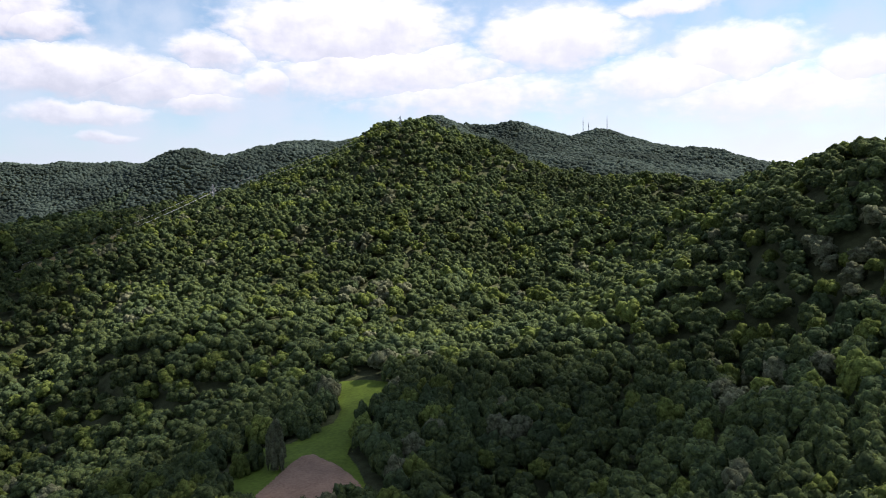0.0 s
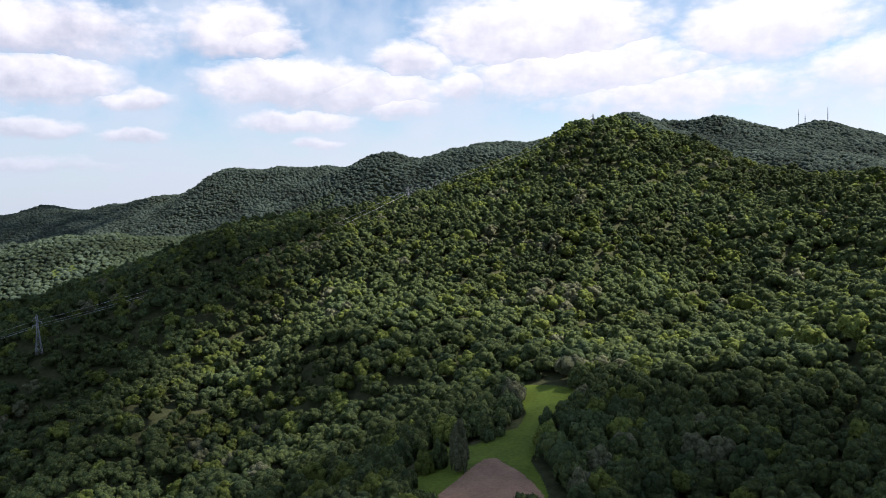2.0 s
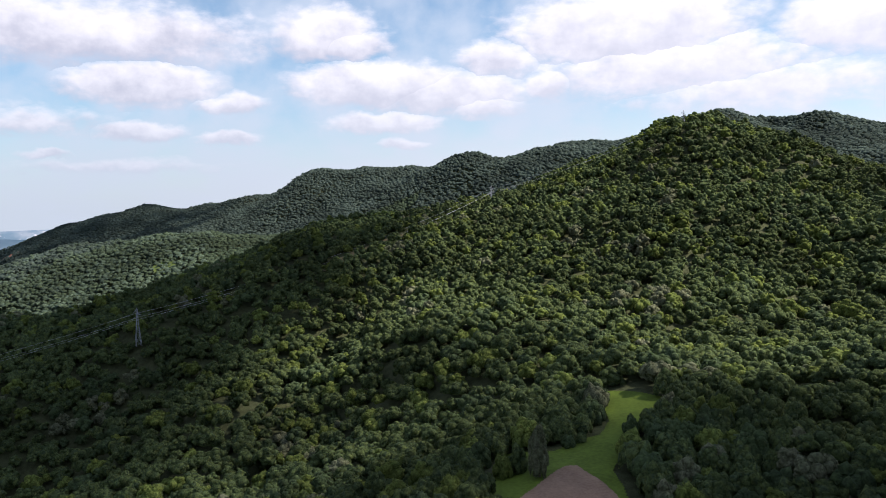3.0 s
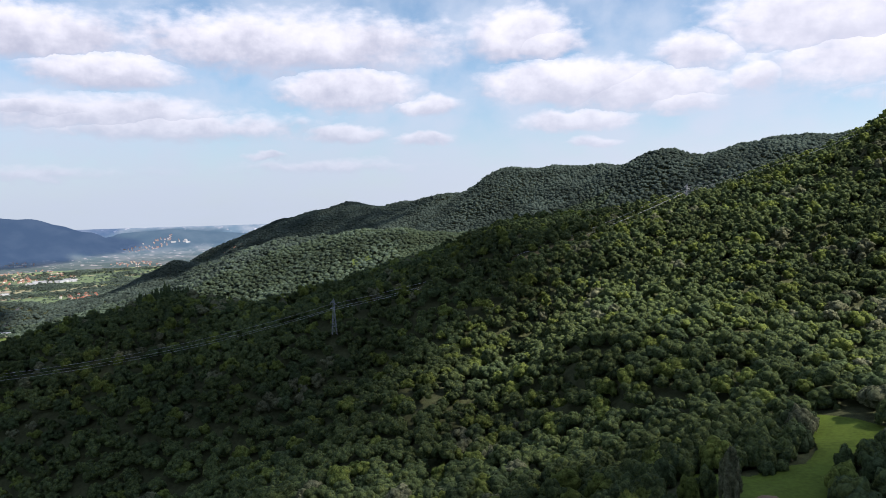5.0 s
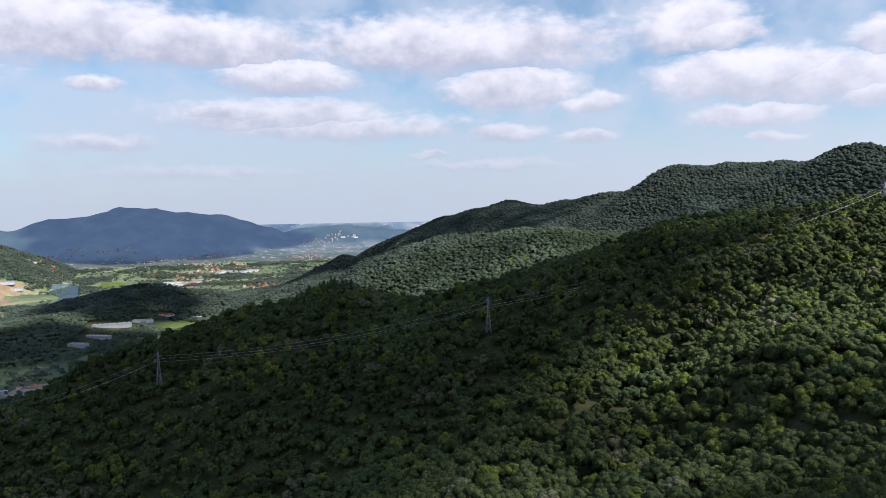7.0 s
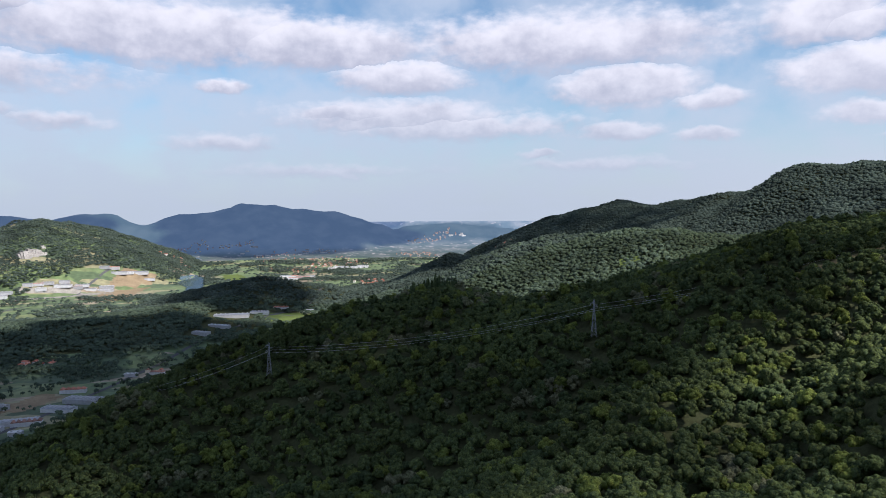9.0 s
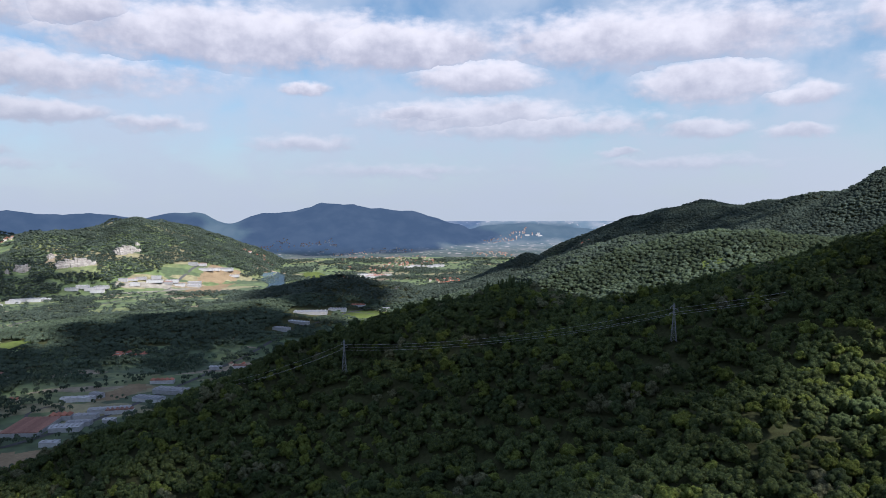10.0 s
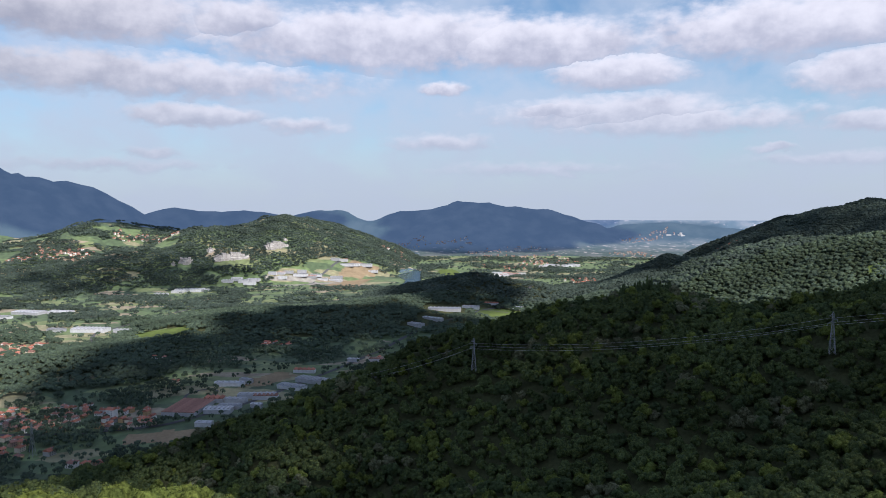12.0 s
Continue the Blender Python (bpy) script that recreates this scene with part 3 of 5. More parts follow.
def leafy_crown(seed, lobes, seg, rings, leaves, size, tall=1.0, jitter=0.16, spread=0.6):
    """A crown heaped up of ragged lobes round a shaded heart, with loose sprays of leaves standing off them."""
    rs = np.random.RandomState(seed)
    hv, hf = dome_crown(seed, 7 if leaves > 20 else 5, 3 if leaves > 20 else 2, tall, 0.1, -0.5)
    vs, fs, n = [hv * 0.72], [hf], len(hv)
    for k in range(lobes):
        # lobes spread over the upper dome by the golden angle, the lower ones wider out
        up = 1 - 1.25 * (k + 0.5) / lobes + rs.uniform(-0.12, 0.12)
        a, q = 2.39996 * k + rs.uniform(-0.5, 0.5), math.sqrt(max(0.02, 1 - min(0.98, up) ** 2))
        d = np.array([math.cos(a) * q, math.sin(a) * q, up])
        lv, lf = dome_crown(seed * 31 + k, seg, rings, rs.uniform(0.85, 1.15), jitter, 0.0)
        z = d + np.array([0, 0, 0.55])
        z /= np.linalg.norm(z)
        x = np.cross(z, (0.3, 0.8, 0.1))
        x /= np.linalg.norm(x)
        y = np.cross(z, x)
        r = rs.uniform(0.30, 0.46)
        c = d * np.array([1, 1, tall]) * rs.uniform(0.46, 0.68)
        vs.append(c + r * (lv[:, :1] * x + lv[:, 1:2] * y + lv[:, 2:] * z))
        fs.append(lf + n)
        n += len(lv)
    v, f = np.concatenate(vs), np.concatenate(fs)
    if not leaves:
        return v, f
    tri = v[f[rs.randint(len(hf), len(f), leaves)]]
    p = (tri * rs.dirichlet((1, 1, 1), leaves)[:, :, None]).sum(1)
    nor = p / np.linalg.norm(p, axis=1)[:, None]
    p = p + nor * rs.uniform(0.0, 0.08, (leaves, 1))
    nor = nor + rs.normal(scale=spread, size=(leaves, 3)) + np.array([0, 0, 0.3])
    nor /= np.linalg.norm(nor, axis=1)[:, None]
    s = np.cross(nor, rs.normal(size=(leaves, 3)))
    s /= np.linalg.norm(s, axis=1)[:, None]
    t, q = np.cross(nor, s), (size * rs.uniform(0.6, 1.4, leaves))[:, None]
    quad = np.stack([p - s * q, p - t * q * 0.7 + nor * q * 0.3, p + s * q, p + t * q * 0.8 - nor * q * 0.2], 1).reshape(-1, 3)
    a = len(v) + 4 * np.arange(leaves)[:, None]
    return np.concatenate([v, quad]), np.concatenate([f, a + np.array([[0, 1, 2]]), a + np.array([[0, 2, 3]])])


def cone_crown(seed, layers=7, spikes=9):
    """A conifer: tiers of drooping boughs on a tapering heart."""
    rs = np.random.RandomState(seed)
    vs, fs, n = [], [], 0
    for i in range(layers):
        h, rad = 0.25 + 1.9 * i / layers, 0.52 * (1 - i / layers) + 0.07
        ring = []
        for j in range(spikes * 2):
            a = math.pi * j / spikes + rs.uniform(-0.1, 0.1)
            q = rad * (1.0 if j % 2 else 0.55) * rs.uniform(0.8, 1.15)
            ring.append((math.cos(a) * q, math.sin(a) * q, h - 0.16 * (j % 2) + rs.uniform(-0.04, 0.04)))
        vs += ring + [(0, 0, h + 0.5)]
        m = len(ring)
        fs += [(n + j, n + (j + 1) % m, n + m) for j in range(m)]
        n += m + 1
    return np.array(vs), np.array(fs)


def scatter(templates, xyz, radius, height, turn, pick):
    """All crowns of one wood in one mesh."""
    vs, fs, n = [], [], 0
    for k, (tv, tf) in enumerate(templates):
        sel = np.where(pick == k)[0]
        if not len(sel):
            continue
        c, s = np.cos(turn[sel])[:, None], np.sin(turn[sel])[:, None]
        x = (tv[None, :, 0] * c - tv[None, :, 1] * s) * radius[sel][:, None] + xyz[sel, 0][:, None]
        y = (tv[None, :, 0] * s + tv[None, :, 1] * c) * radius[sel][:, None] + xyz[sel, 1][:, None]
        z = tv[None, :, 2] * height[sel][:, None] + xyz[sel, 2][:, None]
        vs.append(np.stack([x, y, z], -1).reshape(-1, 3))
        fs.append((tf[None] + (np.arange(len(sel)) * len(tv))[:, None, None] + n).reshape(-1, 3))
        n += len(sel) * len(tv)
    return np.concatenate(vs), np.concatenate(fs)


# the meadow and the bare plot beside it: outlines in plan
MEADOW = [(-58, 344), (-52, 345), (-39, 339), (-27, 331), (-28, 320), (-30, 303), (-32, 290), (-36, 281), (-36, 267), (-37, 254), (-32, 244),
          (-28, 232), (-28, 210), (-60, 210), (-73, 228), (-80, 255), (-84, 280), (-62, 272), (-54, 283), (-47, 288), (-46, 304), (-52, 325)]
SOIL = [(-62, 222), (-59, 231), (-58, 237), (-56, 246), (-53, 253), (-49, 254), (-45, 249), (-39, 244), (-34, 238), (-29, 230), (-26, 218), (-40, 208), (-58, 210)]


PYLONS = [(-50, 869, 433, 30, 20), (-251, 777, 354, 30, 50), (-433, 433, 261, 30, 60), (-634, 225, 215, 30, 60), (-800, 97, 147, 32, 60)]
LINE_CUT = [(-352, 572), (-341, 566), (-318, 612), (-286, 672), (-262, 725), (-272, 731), (-297, 678), (-329, 618)]
SHOULDER_GRASS = [(-600, 452), (-585, 452), (-560, 466), (-532, 474), (-528, 488), (-556, 484), (-584, 470), (-602, 464)]


def inside(x, y, poly):
    hit = np.zeros(np.shape(x), dtype=bool)
    for (x0, y0), (x1, y1) in zip(poly, poly[1:] + poly[:1]):
        cross = (y0 > y) != (y1 > y)
        with np.errstate(divide="ignore", invalid="ignore"):
            xx = (x1 - x0) * (y - y0) / ((y1 - y0) if y1 != y0 else 1e-9) + x0
        hit ^= cross & (x < xx)
    return hit


def hex_points(x0, x1, y0, y1, step, jitter=0.36):
    xs, ys = np.arange(x0, x1, step), np.arange(y0, y1, step * 0.87)
    gx, gy = np.meshgrid(xs, ys)
    gx = gx + (np.arange(len(ys)) % 2)[:, None] * step / 2
    gx = gx + rng.uniform(-jitter, jitter, gx.shape) * step
    gy = gy + rng.uniform(-jitter, jitter, gy.shape) * step
    return gx.ravel(), gy.ravel()


def zone(step, r0, r1, az0, az1):
    x, y = hex_points(-r1, r1, -r1, r1, step)
    r, a = np.hypot(x, y), np.degrees(np.arctan2(-x, y))
    k = (r >= r0) & (r < r1) & (a > az0) & (a < az1)
    x, y = x[k], y[k]
    open_land = inside(x, y, SOIL) | inside(x, y, LINE_CUT) | inside(x, y, SHOULDER_GRASS)
    for dx, dy in ((0, 0), (3, 0), (-3, 0), (0, 3), (0, -3)):
        open_land |= inside(x + dx, y + dy, MEADOW)
    for p in PYLONS:
        for s in (0, 9):
            q = 1 - s / math.hypot(p[0], p[1])
            open_land |= np.hypot(x - p[0] * q, y - p[1] * q) < 6
    return x[~open_land], y[~open_land]


def beyond_crest(x, y, z):
    """Which trees stand behind a crest of the hill, where the wood is thinned out."""
    hid = np.zeros(len(x), dtype=bool)
    for s in (0.35, 0.5, 0.62, 0.72, 0.8, 0.86, 0.91, 0.95):
        hid |= ground_height(x * s, y * s) + 3 > 340 + (z + WOOD + 14 - 340) * s
    return hid


def wood(name, label, mat, templates, x, y, lo, hi, squat=0.85, sink=0.15, tall_sd=0.2):
    z = ground_height(x, y)
    keep = ~beyond_crest(x, y, z) | (rng.uniform(size=len(x)) > 0.93)
    x, y, z = x[keep], y[keep], z[keep]
    n = len(x)
    big = rng.uniform(size=n)
    radius = lo + (hi - lo) * big
    height = radius * rng.uniform(squat, squat * 1.35, n)
    top = WOOD * (0.86 + 0.30 * big + rng.normal(0, tall_sd, n))
    xyz = np.stack([x, y, z + np.maximum(top - height, height * 0.35)], -1)
    v, f = scatter(templates, xyz, radius, height, rng.uniform(0, 6.28, n), rng.randint(0, len(templates), n))
    ob = new(name, mesh_from(name, v, f, mat, True))
    return tagged(ob, label, "trees", kind="stuff")


def split(x, y, *shares):
    """Sort the trees of a zone by kind, in loose stands."""
    g = 0.5 + 0.22 * wave(x, y, 0.05, 21) + rng.uniform(-0.45, 0.45, len(x))
    edges, out = np.quantile(g, np.cumsum((0,) + shares) / sum(shares)), []
    for a, b in zip(edges[:-1], edges[1:]):
        k = (g >= a) & ((g < b) if b < edges[-1] else (g <= b))
        out.append((x[k], y[k]))
    return out


CROWN_NEAR = [leafy_crown(80 + i, 11, 7, 2, 180, 0.062, rng.uniform(0.9, 1.15)) for i in range(7)]
CROWN_MID = [leafy_crown(120 + i, 9, 6, 2, 84, 0.076, rng.uniform(0.9, 1.15)) for i in range(8)]
CROWN_FAR = [leafy_crown(160 + i, 7, 5, 2, 16, 0.13, rng.uniform(0.9, 1.15)) for i in range(9)]
CROWN_DOT = [lumpy_crown(1, 60 + i, 0.05, jitter=0.16) for i in range(7)]
CROWN_CONE = [cone_crown(5 + i) for i in range(3)]


def trunk_mesh(seed):
    """A tapering bole with three rising limbs, for a tree of unit height."""
    rs = np.random.RandomState(seed)
    vs, fs = [], []

    def tube(a, b, r0, r1, seg=6):
        a, b = np.array(a), np.array(b)
        d = (b - a) / np.linalg.norm(b - a)
        s = np.cross(d, (0.31, 0.95, 0.05))
        s /= np.linalg.norm(s)
        t, n = np.cross(d, s), len(vs)
        for e, r in ((a, r0), (b, r1)):
            vs.extend(e + r * (s * math.cos(6.2832 * k / seg) + t * math.sin(6.2832 * k / seg)) for k in range(seg))
        fs.extend((n + k, n + (k + 1) % seg, n + seg + (k + 1) % seg, n + seg + k) for k in range(seg))

    top = (rs.uniform(-0.02, 0.02), rs.uniform(-0.02, 0.02), 0.42)
    tube((0, 0, -0.06), top, 0.030, 0.019)
    tube(top, (top[0] * 2, top[1] * 2, 0.78), 0.018, 0.006)
    for k in range(4):
        a = 1.57 * k + rs.uniform(-0.4, 0.4)
        tube((0, 0, 0.26 + 0.05 * k), (math.cos(a) * 0.17, math.sin(a) * 0.17, 0.50 + 0.06 * k), 0.011, 0.004, 5)
    return mesh_from("trunk", vs, fs, MAT_BARK)


TRUNKS = [trunk_mesh(i) for i in range(4)]
LEAF_KINDS = [(MAT_LEAF, "green broad-leaved tree in full leaf"), (MAT_LEAF_SPRING, "fresh yellow-green broad-leaved tree"),
              (MAT_LEAF_DARK, "dark green leafy tree"), (MAT_LEAF_PALE, "pale grey-green leafy tree in flower")]
CROWN_FINE = [leafy_crown(300 + i, 16, 7, 2, 520, 0.046, 1.0) for i in range(5)]
CROWN_CLOSE = [leafy_crown(340 + i, 22, 8, 3, 2600, 0.034, 1.0, spread=0.9) for i in range(5)]
CLOSE_MESHES = [[mesh_from("crown", v, f, mat, True) for v, f in CROWN_CLOSE] for mat, _ in LEAF_KINDS]
CROWN_MESHES = [[mesh_from("crown", v, f, mat, True) for v, f in CROWN_FINE] for mat, _ in LEAF_KINDS]


def tree(x, y, h, r, kind, pick, label, group="trees round the meadow", low=0.30, close=False):
    z = float(ground_height(np.array([x]), np.array([y]))[0])
    root = new("tree")
    root.matrix_world = pose(x, y, z, 0, 0, 77.0 * pick)
    tagged(root, label, "tree", group)
    t = part("trunk", TRUNKS[pick % 4], root)
    t.scale = (h, h, h)
    c = part("crown", (CLOSE_MESHES if close else CROWN_MESHES)[kind][pick % 5], root)
    half = h * (1 - low) / 1.35
    c.location, c.scale = (0, 0, h - half * 1.05), (r, r, half)
    return root


def stands_alone(x, y):
    """Trees at the meadow's edge, on the near shoulder and on the nearest slope."""
    k = (np.hypot(x + 45, (y - 285) * 0.8) < 66) | (np.hypot(x + 183, y - 8) < 46) | (np.hypot(x - 92, y - 165) < 38)
    over = np.where(k)[0][300:]
    k[over] = False
    return k


def plant_singles(x, y):
    where = ["at the edge of the meadow", "on the near wooded shoulder", "on the near wooded slope"]
    rs = np.random.RandomState(77)
    for i in range(len(x)):
        kind = int(rs.choice([0, 0, 0, 0, 1, 2, 2, 3], p=[.15, .15, .15, .15, .16, .1, .08, .06]))
        place = 0 if y[i] > 200 else (1 if x[i] < 0 else 2)
        if place == 1:
            if math.degrees(math.atan2(-(x[i] + 13.5), y[i] - 43.6)) < 93.5:
                continue
            kind = int(rs.choice([0, 0, 1, 1, 1]))
        r = rs.uniform(4.4, 7.2)
        h = r * rs.uniform(1.35, 1.7) + 3
        h *= 0.84 if place == 1 else 1.0
        tree(float(x[i]), float(y[i]), h, r, kind, i, LEAF_KINDS[kind][1] + " " + where[place], low=0.12, close=place == 1)


def plant_woods():
    kinds = [(MAT_LEAF, "broad-leaved wood in dense green leaf"), (MAT_LEAF_SPRING, "fresh yellow-green trees among the wood"),
             (MAT_LEAF_DARK, "dark green trees standing among the wood"), (MAT_LEAF_PALE, "pale grey-green flowering trees in the wood")]
    shares = (0.70, 0.14, 0.12, 0.04)
    x, y = zone(8.8, 165, 335, -38, 112)
    single = stands_alone(x, y)
    plant_singles(x[single], y[single])
    x, y = x[~single], y[~single]
    for (mat, lab), (a, b) in zip(kinds, split(x, y, *shares)):
        wood("near_wood", lab, mat, CROWN_NEAR, a, b, 3.9, 7.4, 0.95)
    x, y = zone(10.4, 335, 560, -36, 112)
    for (mat, lab), (a, b) in zip(kinds, split(x, y, *shares)):
        wood("hillside_wood", lab, mat, CROWN_MID, a, b, 4.4, 8.6, 0.84)
    x, y = zone(10.8, 560, 1030, -36, 110)
    k = ~((x < -790) & (ground_height(x, y) < 40))
    for (mat, lab), (a, b) in zip(kinds, split(x[k], y[k], *shares)):
        wood("upper_wood", lab, mat, CROWN_FAR, a, b, 4.8, 8.6, 0.84)
    x, y = hex_points(-760, -670, 385, 490, 5.6)
    u, v = (x + 712) * 0.5 + (y - 437) * 0.866, (x + 712) * 0.866 - (y - 437) * 0.5
    k = (u / 36) ** 2 + (v / 12) ** 2 < 1
    wood("conifer_clump", "dark conifers clustered on the wooded knoll", MAT_LEAF_DARK, CROWN_CONE, x[k], y[k], 6.2, 8.4, 0.66)
    x, y = zone(8.6, 1030, 2900, -32, 62)
    k, r = ground_height(x, y) > 42, np.hypot(x, y)
    near = k & (r < 1750) & (x < -700)
    wood("far_wood", "green woods on the lit spur beyond the hill", MAT_LEAF_SPUR, CROWN_DOT, x[near], y[near], 4.6, 7.8, 0.72, tall_sd=0.1)
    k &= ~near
    wood("far_wood", "woods on the ridge beyond the hill, tinted blue for haze", MAT_LEAF_FAR_HAZE, CROWN_DOT, x[k], y[k], 4.8, 8.0, 0.72, tall_sd=0.1)


plant_woods()


# ------------------------------------------------------------ meadow and bare plot
def patch(name, label, mat, poly, lift, step=2.5):
    p = np.array(poly, dtype=float)
    x0, y0, x1, y1 = *(p.min(0) - 2), *(p.max(0) + 2)
    gx, gy = np.meshgrid(np.arange(x0, x1, step), np.arange(y0, y1, step), indexing="ij")
    keep = inside(gx + step / 2, gy + step / 2, poly)
    gx, gy = gx + rng.uniform(-0.3, 0.3, gx.shape) * step, gy + rng.uniform(-0.3, 0.3, gx.shape) * step
    z = ground_height(gx, gy) + lift + 0.15 * wave(gx, gy, 0.3, 4)
    k = gx.shape[1]
    i, j = np.where(keep[:-1, :-1])
    f = np.stack([i * k + j, (i + 1) * k + j, (i + 1) * k + j + 1, i * k + j + 1], -1)
    ob = new(name, mesh_from(name, np.stack([gx, gy, z], -1).reshape(-1, 3), f, mat, True))
    tagged(ob, label, name, kind="structure")


patch("meadow", "bright green mown meadow in a clearing of the wood", MAT_MEADOW, MEADOW, 0.9, 0.6)
patch("bare_plot", "bare reddish-brown earth plot beside the meadow", MAT_SOIL, SOIL, 1.3, 0.5)
patch("clearing", "dry brown strip cleared of trees under the power line", MAT_DRY_GRASS, LINE_CUT, 1.2, 1.5)
patch("clearing", "small green grass clearing on the wooded shoulder", MAT_MEADOW, SHOULDER_GRASS, 2.0, 2.0)


# ------------------------------------------------------------ pylons and cables
def strut(vs, fs, a, b, w):
    a, b = Vector(a), Vector(b)
    d = (b - a).normalized()
    s = d.cross(Vector((0.3, 0.9, 0.2))).normalized() * w
    t = d.cross(s).normalized() * w
    n = len(vs)
    for e in (a, b):
        vs += [e + s, e + t, e - s, e - t]
    fs += [(n + i, n + (i + 1) % 4, n + 4 + (i + 1) % 4, n + 4 + i) for i in range(4)]


def pylon(x, y, top, height, turn, label):
    """A lattice mast: four legs with crossed bracing, three cross-arms and strings of insulators."""
    root = new("pylon")
    root.matrix_world = pose(x, y, top - height, 0, 0, turn)
    tagged(root, label, "pylon", "pylons of the power line")
    h, b0, b1 = height, height * 0.068, height * 0.020
    half = lambda q: b0 + (b1 - b0) * min(1, q / 0.72) if q < 0.72 else b1
    corner = lambda k, q: ((1 if k in (0, 3) else -1) * half(q), (1 if k < 2 else -1) * half(q), q * h)
    for k in range(4):
        vs, fs = [], []
        strut(vs, fs, corner(k, 0), corner(k, 0.72), 0.12)
        strut(vs, fs, corner(k, 0.72), corner(k, 0.97), 0.10)
        part("leg", mesh_from("leg", vs, fs, MAT_STEEL), root)
    vs, fs = [], []
    levels = [0, 0.16, 0.30, 0.42, 0.53, 0.63, 0.72, 0.80, 0.88, 0.96]
    for q0, q1 in zip(levels[:-1], levels[1:]):
        for k in range(4):
            strut(vs, fs, corner(k, q0), corner((k + 1) % 4, q1), 0.055)
            strut(vs, fs, corner((k + 1) % 4, q0), corner(k, q1), 0.055)
            strut(vs, fs, corner(k, q1), corner((k + 1) % 4, q1), 0.05)
    part("bracing", mesh_from("bracing", vs, fs, MAT_STEEL), root)
    vs, fs = [], []
    for k in range(4):
        strut(vs, fs, corner(k, 0.96), (0, 0, h * 1.02), 0.1)
    part("peak", mesh_from("peak", vs, fs, MAT_STEEL), root)
    for q, side, reach in ((0.74, -1, 3.3), (0.83, 1, 3.0), (0.91, -1, 2.7)):
        vs, fs = [], []
        tip = (side * reach, 0, q * h)
        for sy in (-1, 1):
            strut(vs, fs, (side * b1, sy * b1, q * h), tip, 0.1)
            strut(vs, fs, (side * b1, sy * b1, q * h + 1.3), tip, 0.08)
        arm = part("cross_arm", mesh_from("cross_arm", vs, fs, MAT_STEEL), root)
        vs, fs = [], []
        strut(vs, fs, tip, (tip[0], 0, tip[2] - 1.6), 0.12)
        part("insulator", mesh_from("insulator", vs, fs, MAT_CABLE), arm)
    return root


def arm_tip(p, q, side, reach):
    x, y, top, h, turn = p
    a = radians(turn)
    return Vector((x + math.cos(a) * side * reach, y + math.sin(a) * side * reach, top - h + q * h - 1.6))


def cable(a, b, sag, r=0.065):
    cu = bpy.data.curves.new("cable", "CURVE")
    cu.dimensions, cu.bevel_depth, cu.bevel_resolution = "3D", r, 0
    sp = cu.splines.new("POLY")
    sp.points.add(24)
    for i in range(25):
        s = i / 24
        q = a.lerp(b, s)
        sp.points[i].co = (q.x, q.y, q.z - sag * 4 * s * (1 - s), 1)
    cu.materials.append(MAT_CABLE)
    tagged(new("power_cable", cu), "thin grey power cable strung between pylons", "cable", "cables of the power line")


def build_line():
    labs = ["steel lattice pylon on the wooded summit", "steel lattice pylon on the wooded crest", "steel lattice pylon rising from dark hillside woods",
            "steel lattice pylon over trees on the shaded slope", "steel lattice pylon at the foot of the wooded slope"]
    for p, lab in zip(PYLONS, labs):
        pylon(*p, lab)
    for p, q in zip(PYLONS[:-1], PYLONS[1:]):
        for lvl, side, reach in ((0.74, -1, 3.3), (0.83, 1, 3.0), (0.91, -1, 2.7)):
            a, b = arm_tip(p, lvl, side, reach), arm_tip(q, lvl, side, reach)
            cable(a, b, (a - b).length * 0.028)


build_line()


# ------------------------------------------------------------ clouds overhead, out of view, added for their shade
def cloud(x, y, wx, wy, seed, base=150.0, full=1.0, puffs=26, z=5200.0):
    """An unseen heaped cloud, added so that its shade falls at x, y on the land, carried back along the sun's rays."""
    k = (z - base) / sun_way.z
    rs = np.random.RandomState(seed)
    v, f = icosphere(3 if puffs < 40 else (2 if puffs < 200 else 1))
    vs, fs, n = [], [], 0
    for i in range(puffs):
        a, q = 2.4 * i + rs.uniform(-0.3, 0.3), (i / puffs) ** 0.5
        c = np.array([math.cos(a) * q * wx * 0.8, math.sin(a) * q * wy * 0.8, rs.uniform(0, 40)])
        s = rs.uniform(0.24, 0.36) * full
        vs.append(v * (1 + 0.10 * rs.normal(size=len(v)))[:, None] * np.array([wx * s, wy * s, 90 if puffs < 40 else 10]) + c)
        fs.append(f + n)
        n += len(v)
    ob = new("cloud", mesh_from("cloud", np.concatenate(vs), np.concatenate(fs), MAT_CLOUD, True))
    ob.location = (x + sun_way.x * k, y + sun_way.y * k, z)
    tagged(ob, "unseen heaped white cloud added high up to shade the land", "cloud", "clouds over the hills")


# puff size and count set how much sun each unseen cloud blocks
cloud(-1130, 222, 900, 640, 1, full=0.228, puffs=520)
cloud(-520, 500, 270, 375, 10, 240.0, 0.27, 260)
cloud(-385, 300, 150, 135, 11, 190.0, 0.30, 120)
# scattered puffs added to dim the near spur, lower slope and meadow
cloud(42, 252, 128, 112, 2, 262.0, 0.27, 185)
cloud(-165, 300, 190, 150, 12, 225.0, 0.2, 96)
cloud(-72, 252, 110, 52, 8, 245.0, 0.27, 120)
cloud(-2100, 650, 420, 260, 3, full=0.30, puffs=240)
cloud(-4350, 1500, 620, 900, 4)
cloud(-4450, -700, 620, 1250, 5)
cloud(-1950, 1760, 620, 400, 6, 340.0, 0.20, 230)
cloud(-2150, 1270, 170, 150, 7, 100.0, 0.40, 90)
cloud(-2860, -420, 300, 520, 9, 90.0, 0.16, 260)

